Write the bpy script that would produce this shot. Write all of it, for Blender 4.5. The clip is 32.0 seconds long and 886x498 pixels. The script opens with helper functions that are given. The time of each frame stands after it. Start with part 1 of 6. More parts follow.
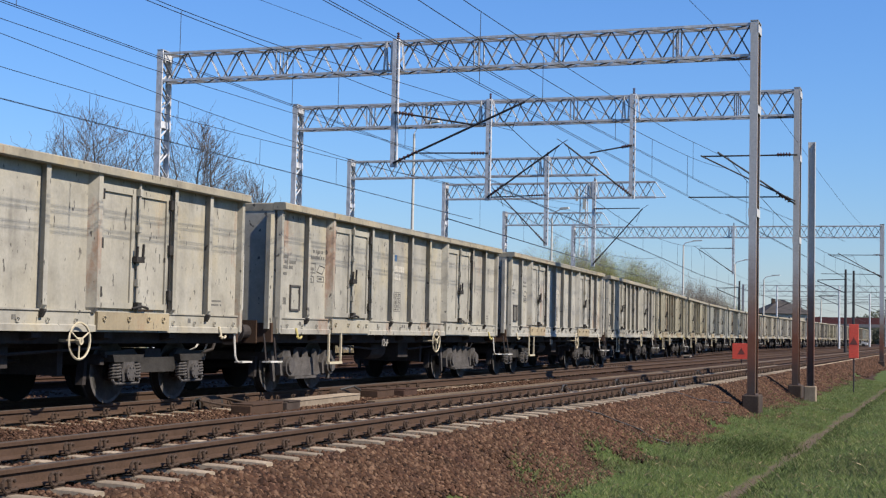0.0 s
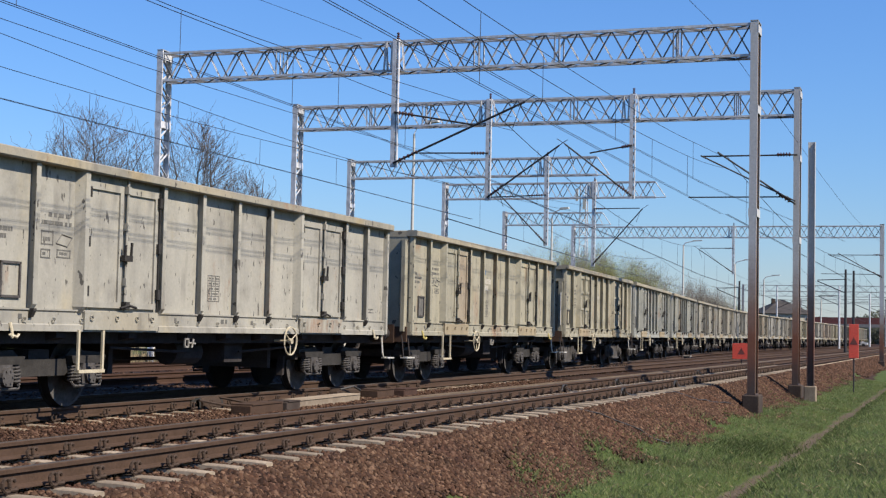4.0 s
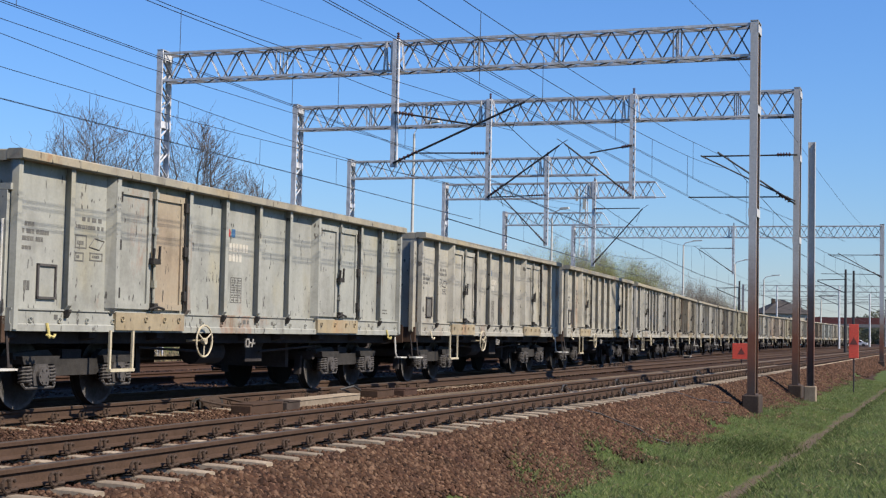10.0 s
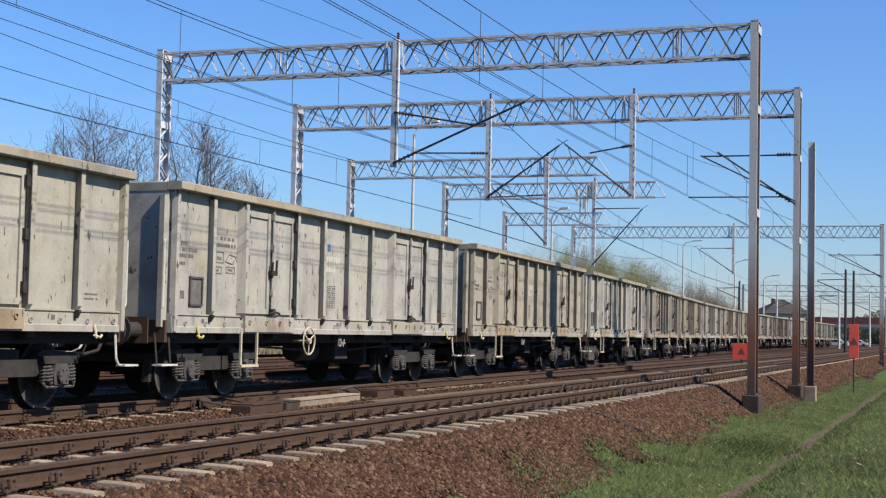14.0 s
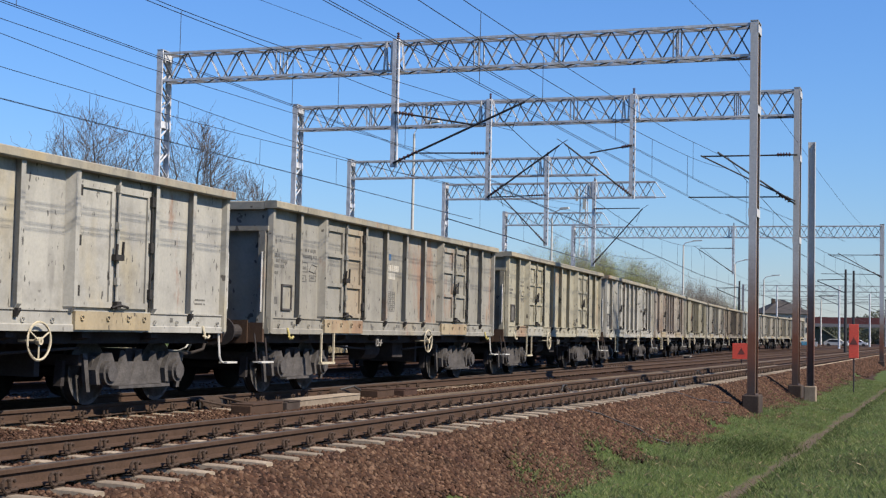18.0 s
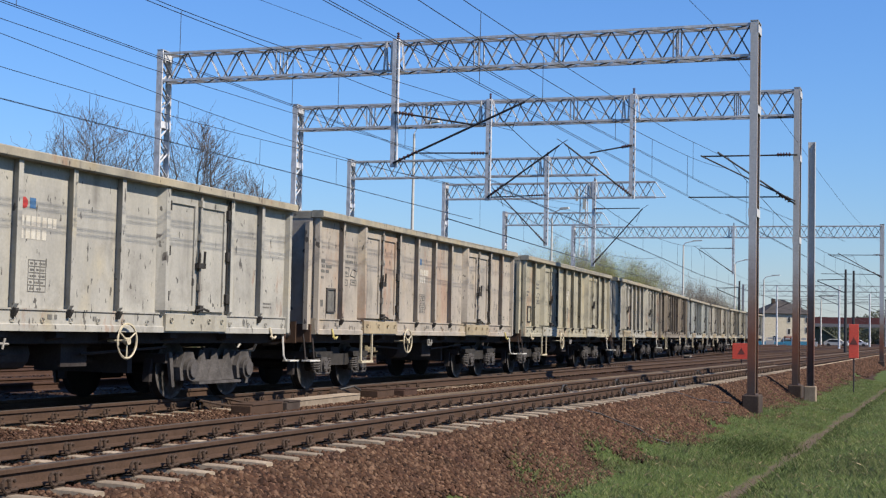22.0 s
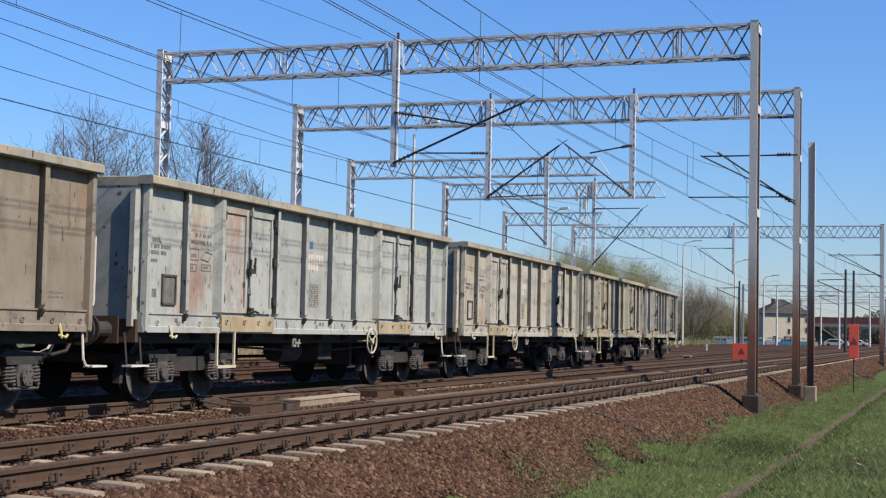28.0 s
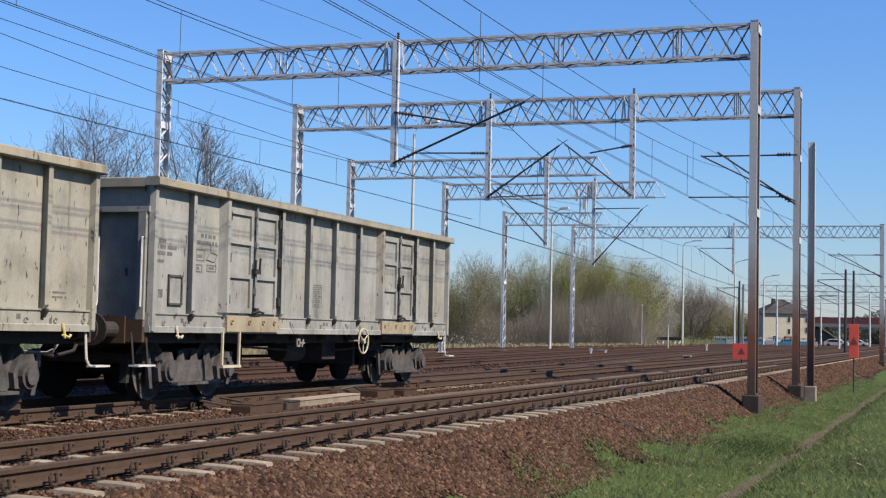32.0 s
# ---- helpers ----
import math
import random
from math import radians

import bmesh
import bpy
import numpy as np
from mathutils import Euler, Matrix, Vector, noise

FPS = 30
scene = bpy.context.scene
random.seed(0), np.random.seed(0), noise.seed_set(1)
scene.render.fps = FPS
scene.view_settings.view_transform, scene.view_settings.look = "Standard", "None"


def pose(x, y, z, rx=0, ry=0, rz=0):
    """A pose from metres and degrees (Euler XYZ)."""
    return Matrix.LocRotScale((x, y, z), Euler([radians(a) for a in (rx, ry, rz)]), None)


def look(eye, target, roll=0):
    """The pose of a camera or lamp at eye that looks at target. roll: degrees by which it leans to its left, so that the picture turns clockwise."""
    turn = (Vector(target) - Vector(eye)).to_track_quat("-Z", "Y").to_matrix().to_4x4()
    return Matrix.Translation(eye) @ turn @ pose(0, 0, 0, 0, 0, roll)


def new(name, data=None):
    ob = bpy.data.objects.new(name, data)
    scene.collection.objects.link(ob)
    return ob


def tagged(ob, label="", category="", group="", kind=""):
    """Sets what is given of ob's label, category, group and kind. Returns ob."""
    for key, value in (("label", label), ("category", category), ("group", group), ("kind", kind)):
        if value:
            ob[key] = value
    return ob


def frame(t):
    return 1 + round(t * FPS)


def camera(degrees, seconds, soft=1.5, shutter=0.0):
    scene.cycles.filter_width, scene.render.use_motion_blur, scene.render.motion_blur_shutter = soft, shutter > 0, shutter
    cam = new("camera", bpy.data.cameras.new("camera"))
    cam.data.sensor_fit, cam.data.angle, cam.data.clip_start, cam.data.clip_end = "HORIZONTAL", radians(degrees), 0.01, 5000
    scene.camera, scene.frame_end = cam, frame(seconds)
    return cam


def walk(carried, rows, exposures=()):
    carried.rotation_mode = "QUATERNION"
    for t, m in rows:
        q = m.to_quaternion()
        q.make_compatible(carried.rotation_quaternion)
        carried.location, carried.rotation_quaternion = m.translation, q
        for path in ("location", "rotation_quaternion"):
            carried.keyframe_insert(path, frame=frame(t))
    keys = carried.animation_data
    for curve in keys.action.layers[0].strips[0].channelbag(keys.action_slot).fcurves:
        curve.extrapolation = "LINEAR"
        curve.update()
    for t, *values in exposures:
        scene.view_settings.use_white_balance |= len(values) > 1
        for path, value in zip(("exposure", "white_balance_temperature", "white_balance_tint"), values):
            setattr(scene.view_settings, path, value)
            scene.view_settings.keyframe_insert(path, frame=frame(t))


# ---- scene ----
import functools

cam = camera(34.51, 32.0, soft=1.25)
EYE = Vector((0.0, 0.0, 1.14))
YAW, PITCH = 0.3423, 0.0569
AHEAD = Vector((-math.sin(YAW) * math.cos(PITCH), math.cos(YAW) * math.cos(PITCH), math.sin(PITCH)))
VIEW = look(EYE, EYE + AHEAD * 10, 1.255)
walk(cam, [(0.0, VIEW), (32.0, VIEW)], [(0.0, 0.73, 5800, 10), (32.0, 0.73, 5800, 10)])

# ---------------------------------------------------------------- light
SUN_EL, SUN_AZ = 44.4, -11.0      # degrees; the azimuth is counted from +x towards +y
world = bpy.data.worlds.new("sky")
scene.world = world
world.use_nodes = True
wn = world.node_tree
sky = wn.nodes.new("ShaderNodeTexSky")
sky.sky_type, sky.sun_disc = "NISHITA", False
sky.sun_elevation, sky.sun_rotation = radians(SUN_EL), radians(90 - SUN_AZ)
sky.air_density, sky.dust_density, sky.ozone_density = 1.5, 0.0, 10.0
bg = wn.nodes["Background"]
bg.inputs["Strength"].default_value = 0.063
tint = wn.nodes.new("ShaderNodeMix")
tint.data_type, tint.blend_type = "RGBA", "MULTIPLY"
tint.inputs[0].default_value = 1.0
tint.inputs[7].default_value = (1.0, 1.08, 1.31, 1)
wn.links.new(sky.outputs[0], tint.inputs[6])
wn.links.new(tint.outputs[2], bg.inputs[0])
sun = new("sun", bpy.data.lights.new("sun", "SUN"))
sun.data.energy, sun.data.angle, sun.data.color = 5.0, radians(0.55), (1.0, 0.85, 0.65)
sun_way = Vector((math.cos(radians(SUN_EL)) * math.cos(radians(SUN_AZ)), math.cos(radians(SUN_EL)) * math.sin(radians(SUN_AZ)), math.sin(radians(SUN_EL))))
sun.matrix_basis = look(sun_way * 60, (0, 0, 0))


# ---------------------------------------------------------------- materials
def material(name, base, rough=0.8, metal=0.0):
    m = bpy.data.materials.new(name)
    m.use_nodes = True
    b = m.node_tree.nodes["Principled BSDF"]
    b.inputs["Base Color"].default_value = (*base, 1)
    b.inputs["Roughness"].default_value = rough
    b.inputs["Metallic"].default_value = metal
    b.inputs["Specular IOR Level"].default_value = 0.15 if rough >= 0.8 else 0.4
    return m, m.node_tree, b


def node(t, kind, **values):
    n = t.nodes.new(kind)
    for k, v in values.items():
        n.inputs[k.replace("_", " ")].default_value = v
    return n


def noise_of(t, scale, detail=4.0, rough=0.6, stretch=None, vary=0.0):
    """A noise in object space; vary shifts it from object to object."""
    out = t.nodes.new("ShaderNodeTexCoord").outputs["Object"]
    if vary:
        far = t.nodes.new("ShaderNodeVectorMath")
        far.operation = "SCALE"
        far.inputs[0].default_value = (vary, vary * 0.7, vary * 1.3)
        t.links.new(rnd(t), far.inputs["Scale"])
        add = t.nodes.new("ShaderNodeVectorMath")
        t.links.new(out, add.inputs[0])
        t.links.new(far.outputs[0], add.inputs[1])
        out = add.outputs[0]
    if stretch:
        mp = t.nodes.new("ShaderNodeMapping")
        mp.inputs["Scale"].default_value = stretch
        t.links.new(out, mp.inputs[0])
        out = mp.outputs[0]
    n = node(t, "ShaderNodeTexNoise", Scale=scale, Detail=detail, Roughness=rough)
    t.links.new(out, n.inputs["Vector"])
    return n.outputs["Fac"]


def ramp(t, fac, stops):
    r = t.nodes.new("ShaderNodeValToRGB")
    e = r.color_ramp.elements
    while len(e) < len(stops):
        e.new(0.5)
    for el, (pos, col) in zip(e, stops):
        el.position, el.color = pos, (*col, 1) if len(col) == 3 else col
    t.links.new(fac, r.inputs[0])
    return r.outputs[0]


def mix(t, fac, a, b, mode="MIX"):
    n = t.nodes.new("ShaderNodeMix")
    n.data_type, n.blend_type = "RGBA", mode
    for sock, v in ((n.inputs[0], fac), (n.inputs[6], a), (n.inputs[7], b)):
        if isinstance(v, (int, float)):
            sock.default_value = v
        elif isinstance(v, tuple):
            sock.default_value = (*v, 1)
        else:
            t.links.new(v, sock)
    return n.outputs[2]


def bump(t, b, height, strength=0.3, distance=0.01):
    n = node(t, "ShaderNodeBump", Strength=strength, Distance=distance)
    t.links.new(height, n.inputs["Height"])
    t.links.new(n.outputs[0], b.inputs["Normal"])


def rnd(t):
    return t.nodes.new("ShaderNodeObjectInfo").outputs["Random"]


def g3(v):
    return (v, v, v)


def mottled(name, a, c, scale, rough=0.85, metal=0.0, fine=0.0, bumps=0.3, dist=0.01, stretch=None, by_object=False):
    """Two tones mixed by a coarse and a fine noise, with relief."""
    m, t, b = material(name, a, rough, metal)
    big = ramp(t, noise_of(t, scale, 5, 0.65, stretch), [(0.32, g3(0)), (0.68, g3(1))])
    col = mix(t, big, a, c)
    small = noise_of(t, fine or scale * 9, 3, 0.7)
    col = mix(t, 1.0, col, ramp(t, small, [(0.25, g3(0.72)), (0.75, g3(1.18))]), "MULTIPLY")
    if by_object:
        col = mix(t, 1.0, col, ramp(t, rnd(t), [(0.0, g3(0.75)), (1.0, g3(1.2))]), "MULTIPLY")
    t.links.new(col, b.inputs["Base Color"])
    if bumps:
        bump(t, b, small, bumps, dist)
    return m


def wagon_paint(name, base, second, rust, rust_amount, dirt=0.5):
    """Old paint on steel: blotches, vertical rust runs, dark scratches and road dirt."""
    m, t, b = material(name, base, 0.62)
    blot = ramp(t, noise_of(t, 0.6, 6, 0.6, vary=90), [(0.40, g3(0)), (0.62, g3(1))])
    col = mix(t, blot, base, second)
    yellow = ramp(t, noise_of(t, 0.9, 4, 0.55, (1.0, 1.3, 0.7), vary=33), [(0.56, g3(0)), (0.72, g3(0.55))])
    col = mix(t, yellow, col, (base[0] * 1.08, base[1] * 0.95, base[2] * 0.66))
    runs = noise_of(t, 1.0, 4, 0.6, (1.0, 3.0, 0.35), vary=70)
    col = mix(t, 1.0, col, ramp(t, runs, [(0.25, g3(1 - dirt * 0.36)), (0.55, g3(1.03))]), "MULTIPLY")
    fine = noise_of(t, 24.0, 4, 0.7)
    col = mix(t, 1.0, col, ramp(t, fine, [(0.3, g3(0.90)), (0.7, g3(1.06))]), "MULTIPLY")
    area = noise_of(t, 0.55, 3, 0.5, (1.0, 1.0, 0.45), vary=80)
    edge = noise_of(t, 3.2, 6, 0.75, (1.0, 1.8, 0.6), vary=60)
    both = t.nodes.new("ShaderNodeMath")
    both.operation = "MULTIPLY_ADD"
    t.links.new(edge, both.inputs[0])
    both.inputs[1].default_value = 0.55
    t.links.new(area, both.inputs[2])
    lo = 0.935 - 0.125 * rust_amount
    col = mix(t, ramp(t, both.outputs[0], [(lo, g3(0)), (lo + 0.17, g3(0.55))]), col, rust)
    scr = noise_of(t, 6.0, 2, 0.55, (1.0, 2.4, 0.8), vary=50)
    col = mix(t, ramp(t, scr, [(0.664, g3(0)), (0.69, g3(0.85))]), col, (0.035, 0.03, 0.026))
    chips = noise_of(t, 2.6, 3, 0.65, (1.0, 2.0, 0.9), vary=20)
    col = mix(t, ramp(t, chips, [(0.685, g3(0)), (0.71, g3(0.8))]), col, (0.045, 0.036, 0.03))
    soot = noise_of(t, 1.1, 3, 0.5, (1.0, 2.2, 0.5), vary=15)
    col = mix(t, ramp(t, soot, [(0.62, g3(0)), (0.74, g3(0.25 + 0.5 * dirt))]), col, (0.075, 0.066, 0.056))
    grey = noise_of(t, 1.7, 5, 0.7, vary=40)
    col = mix(t, 1.0, col, ramp(t, grey, [(0.3, (0.74, 0.73, 0.72)), (0.5, g3(1.0)), (0.75, (1.09, 1.08, 1.05))]), "MULTIPLY")
    t.links.new(col, b.inputs["Base Color"])
    t.links.new(ramp(t, both.outputs[0], [(0.5, g3(0.55)), (0.85, g3(0.85))]), b.inputs["Roughness"])
    bump(t, b, noise_of(t, 2.4, 4, 0.5), 0.35, 0.02)
    return m


RUST = (0.207, 0.085, 0.033)
PAINTS = {
    "light": wagon_paint("paint_light_grey", (0.305, 0.286, 0.236), (0.256, 0.240, 0.200), RUST, 0.25),
    "white": wagon_paint("paint_pale_grey", (0.318, 0.302, 0.259), (0.276, 0.262, 0.226), RUST, 0.12, 0.5),
    "cream": wagon_paint("paint_cream_grey", (0.310, 0.290, 0.242), (0.284, 0.261, 0.206), RUST, 0.18, 0.55),
    "buff": wagon_paint("paint_buff_grey", (0.268, 0.248, 0.200), (0.246, 0.224, 0.172), RUST, 0.2, 0.6),
    "beige": wagon_paint("paint_beige_grey", (0.278, 0.250, 0.192), (0.250, 0.226, 0.178), RUST, 0.4),
    "olive": wagon_paint("paint_olive_beige", (0.268, 0.246, 0.182), (0.288, 0.262, 0.188), RUST, 0.25, 0.55),
    "warm": wagon_paint("paint_warm_grey", (0.300, 0.262, 0.212), (0.270, 0.240, 0.198), (0.25, 0.125, 0.062), 1.0),
    "green": wagon_paint("paint_greenish_grey", (0.262, 0.260, 0.224), (0.270, 0.266, 0.232), RUST, 0.25),
    "ice": wagon_paint("paint_pale_blue_grey", (0.285, 0.290, 0.262), (0.255, 0.259, 0.236), RUST, 0.35, 0.4),
    "dull": wagon_paint("paint_dull_grey", (0.218, 0.200, 0.160), (0.236, 0.222, 0.188), RUST, 0.35, 0.6),
    "sooty": wagon_paint("paint_sooty_grey", (0.262, 0.256, 0.226), (0.215, 0.208, 0.182), RUST, 0.2, 0.8),
    "brown": wagon_paint("paint_dirty_brown", (0.158, 0.132, 0.098), (0.190, 0.160, 0.120), (0.16, 0.09, 0.05), 0.5, 0.6),
}
M_DOOR = wagon_paint("paint_door_rusty", (0.280, 0.240, 0.172), (0.262, 0.205, 0.138), (0.216, 0.119, 0.057), 0.7)
M_FLAP = wagon_paint("paint_flap_cream", (0.30, 0.243, 0.15), (0.25, 0.205, 0.13), (0.22, 0.10, 0.05), 0.9)
M_FLAP2 = wagon_paint("paint_flap_grey", (0.292, 0.277, 0.229), (0.273, 0.244, 0.182), (0.193, 0.091, 0.040), 0.3)
M_CAP = wagon_paint("paint_cap_dusty", (0.285, 0.246, 0.172), (0.235, 0.215, 0.168), RUST, 0.1)
M_UNDER = mottled("underframe_soot", (0.026, 0.022, 0.022), (0.048, 0.041, 0.038), 3.0, 0.9)
M_BOGIE = mottled("bogie_dusty_steel", (0.098, 0.089, 0.083), (0.040, 0.036, 0.033), 5.0, 0.8, bumps=0.5)
M_BOGIE_D = mottled("bogie_oily_steel", (0.045, 0.041, 0.037), (0.022, 0.02, 0.018), 5.0, 0.85, bumps=0.5)
M_WHEEL = mottled("wheel_steel", (0.014, 0.0125, 0.0115), (0.022, 0.019, 0.017), 6.0, 0.9)
M_TREAD = mottled("wheel_tread", (0.12, 0.112, 0.104), (0.05, 0.045, 0.041), 9.0, 0.8)
M_WHITE = mottled("white_paint_worn", (0.533, 0.518, 0.474), (0.429, 0.400, 0.340), 6.0, 0.6)
M_CREAM = mottled("cream_paint_worn", (0.488, 0.429, 0.296), (0.385, 0.326, 0.222), 6.0, 0.6)
M_YELLOW = mottled("yellow_paint_worn", (0.459, 0.370, 0.104), (0.370, 0.311, 0.118), 6.0, 0.6)
M_MARK = mottled("faded_marking", (0.085, 0.081, 0.074), (0.155, 0.146, 0.126), 9.0, 0.8, bumps=0)
M_MARK_L = mottled("faded_white_marking", (0.488, 0.459, 0.385), (0.414, 0.370, 0.296), 9.0, 0.8, bumps=0)
M_MARK_R = mottled("red_marking", (0.385, 0.030, 0.026), (0.311, 0.044, 0.030), 9.0, 0.7, bumps=0)
M_MARK_B = mottled("blue_marking", (0.037, 0.104, 0.222), (0.067, 0.133, 0.222), 9.0, 0.7, bumps=0)
M_RAILSIDE = mottled("rail_rust_brown", (0.052, 0.032, 0.0205), (0.070, 0.043, 0.029), 4.0, 0.9, bumps=0.4)
M_RAILTOP = mottled("rail_head_steel", (0.061, 0.047, 0.035), (0.047, 0.035, 0.026), 5.0, 0.7, 0.0, bumps=0)
M_RAILRED = mottled("rail_rust_red", (0.050, 0.029, 0.021), (0.066, 0.038, 0.027), 4.0, 0.95, bumps=0.4)
M_SLEEPER = mottled("sleeper_concrete", (0.31, 0.25, 0.18), (0.21, 0.165, 0.118), 3.0, 0.9, bumps=0.4, by_object=True)
M_WOOD = mottled("sleeper_tarred_wood", (0.061, 0.043, 0.032), (0.094, 0.068, 0.050), 3.0, 0.85, bumps=0.5, by_object=True)
M_CLIP = mottled("clip_steel", (0.040, 0.027, 0.019), (0.062, 0.042, 0.030), 9.0, 0.85)
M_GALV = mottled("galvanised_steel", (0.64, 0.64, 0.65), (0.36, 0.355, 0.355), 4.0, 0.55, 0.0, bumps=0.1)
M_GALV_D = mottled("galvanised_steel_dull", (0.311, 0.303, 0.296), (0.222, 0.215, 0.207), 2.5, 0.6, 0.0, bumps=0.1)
# dark copy of the galvanised steel, with shade put into its colour
M_STEEL_SHADE = mottled("galvanised_steel_shade", (0.095, 0.094, 0.098), (0.065, 0.064, 0.068), 2.5, 0.6, 0.0, bumps=0.1)
M_POLE_DARK = mottled("dark_painted_steel", (0.026, 0.026, 0.027), (0.041, 0.037, 0.035), 3.0, 0.6, 0.2)
M_WIRE = mottled("copper_wire_dark", (0.022, 0.020, 0.018), (0.037, 0.031, 0.027), 3.0, 0.5, 0.5, bumps=0)
M_CONC = mottled("weathered_concrete", (0.296, 0.274, 0.237), (0.222, 0.200, 0.170), 2.0, 0.9, bumps=0.4)
M_TROUGH = mottled("dusty_brown_concrete", (0.16, 0.122, 0.083), (0.10, 0.074, 0.05), 1.2, 0.95, bumps=0.4)
M_CONC_D = mottled("dark_concrete", (0.043, 0.031, 0.025), (0.065, 0.050, 0.040), 2.0, 0.9, bumps=0.5)
M_RED = mottled("red_board", (0.74, 0.085, 0.05), (0.66, 0.10, 0.06), 3.0, 0.55, bumps=0)
M_BLACK = mottled("black_paint", (0.022, 0.020, 0.018), (0.033, 0.030, 0.027), 3.0, 0.6, bumps=0)
M_PLASTER = mottled("beige_render", (0.459, 0.414, 0.311), (0.407, 0.363, 0.274), 0.4, 0.9, bumps=0.1)
M_ROOF = mottled("dark_roof_felt", (0.044, 0.041, 0.038), (0.067, 0.059, 0.056), 0.6, 0.9, bumps=0.1)
M_REDROOF = mottled("red_brown_parapet", (0.192, 0.067, 0.056), (0.163, 0.067, 0.056), 0.3, 0.9, bumps=0)
M_BLUE = mottled("blue_panel", (0.074, 0.266, 0.370), (0.104, 0.311, 0.407), 0.6, 0.6, bumps=0)
M_BARK = mottled("bark_grey_brown", (0.062, 0.049, 0.039), (0.095, 0.077, 0.061), 2.0, 0.95)
# bark of the far trees, paled so that the colour holds the distance haze
M_BARK_HAZE = mottled("bark_haze_grey", (0.148, 0.126, 0.104), (0.192, 0.163, 0.133), 2.0, 0.95, bumps=0)
M_TWIG = mottled("twig_grey_brown", (0.10, 0.080, 0.066), (0.145, 0.118, 0.095), 1.0, 0.95, bumps=0)
M_GLASS_D = mottled("dark_window_glass", (0.022, 0.024, 0.027), (0.037, 0.037, 0.037), 1.0, 0.15, bumps=0)
M_CERAMIC = mottled("brown_ceramic", (0.074, 0.030, 0.018), (0.096, 0.037, 0.022), 5.0, 0.25, bumps=0)


def rusty_column():
    """Grey steel column with rust rising from its foot."""
    m, t, b = material("column_grey_rusty_foot", (0.296, 0.289, 0.274), 0.6)
    co = t.nodes.new("ShaderNodeTexCoord")
    sep = t.nodes.new("ShaderNodeSeparateXYZ")
    t.links.new(co.outputs["Object"], sep.inputs[0])
    add = t.nodes.new("ShaderNodeMath")
    add.operation = "MULTIPLY_ADD"
    t.links.new(noise_of(t, 1.6, 5, 0.65), add.inputs[0])
    add.inputs[1].default_value = 1.6
    t.links.new(sep.outputs["Z"], add.inputs[2])
    scale = t.nodes.new("ShaderNodeMath")
    scale.operation = "MULTIPLY"
    scale.inputs[1].default_value = 0.2
    t.links.new(add.outputs[0], scale.inputs[0])
    col = ramp(t, scale.outputs[0], [(0.10, (0.060, 0.040, 0.032)), (0.34, (0.170, 0.066, 0.034)), (0.62, (0.235, 0.165, 0.125)), (0.9, (0.42, 0.41, 0.40))])
    fine = noise_of(t, 14.0, 4, 0.7)
    col = mix(t, 1.0, col, ramp(t, fine, [(0.3, g3(0.85)), (0.7, g3(1.1))]), "MULTIPLY")
    t.links.new(col, b.inputs["Base Color"])
    bump(t, b, fine, 0.2, 0.004)
    return m


M_COLUMN = rusty_column()


def stone_material(name, tones, patchy=0.0):
    """Broken stone or blades: every piece has a tone of its own, in patches."""
    m, t, b = material(name, tones[0], 0.9)
    isl = t.nodes.new("ShaderNodeNewGeometry").outputs["Random Per Island"]
    n = len(tones) - 1
    col = ramp(t, isl, [(i / n, c) for i, c in enumerate(tones)])
    fine = noise_of(t, 60.0, 3, 0.7)
    col = mix(t, 1.0, col, ramp(t, fine, [(0.3, g3(0.75)), (0.7, g3(1.15))]), "MULTIPLY")
    if patchy:
        wide = noise_of(t, 0.55, 5, 0.6)
        col = mix(t, 1.0, col, ramp(t, wide, [(0.30, (1 - patchy * 0.5, 1 - patchy * 0.7, 1 - patchy * 0.5)), (0.5, g3(1.0)), (0.72, (1.0 + patchy * 0.3, 1.0, 1.0))]), "MULTIPLY")
    t.links.new(col, b.inputs["Base Color"])
    return m


M_STONE = stone_material("ballast_stone", [(0.013, 0.0070, 0.0043), (0.074, 0.039, 0.0225), (0.024, 0.0127, 0.0076), (0.152, 0.092, 0.056), (0.038, 0.020, 0.0118), (0.096, 0.0515, 0.030)], 0.35)
M_DRYGRASS = stone_material("dry_grass_blades", [(0.237, 0.192, 0.111), (0.311, 0.252, 0.148), (0.178, 0.141, 0.081)])


def leaf_material(name, tones, patchy=0.0):
    """Thin leaves and buds: light shines through them."""
    m = stone_material(name, tones, patchy)
    t = m.node_tree
    b = t.nodes["Principled BSDF"]
    thin = t.nodes.new("ShaderNodeBsdfTranslucent")
    t.links.new(b.inputs["Base Color"].links[0].from_socket, thin.inputs["Color"])
    both = t.nodes.new("ShaderNodeMixShader")
    both.inputs[0].default_value = 0.5
    t.links.new(b.outputs[0], both.inputs[1])
    t.links.new(thin.outputs[0], both.inputs[2])
    t.links.new(both.outputs[0], t.nodes["Material Output"].inputs["Surface"])
    return m


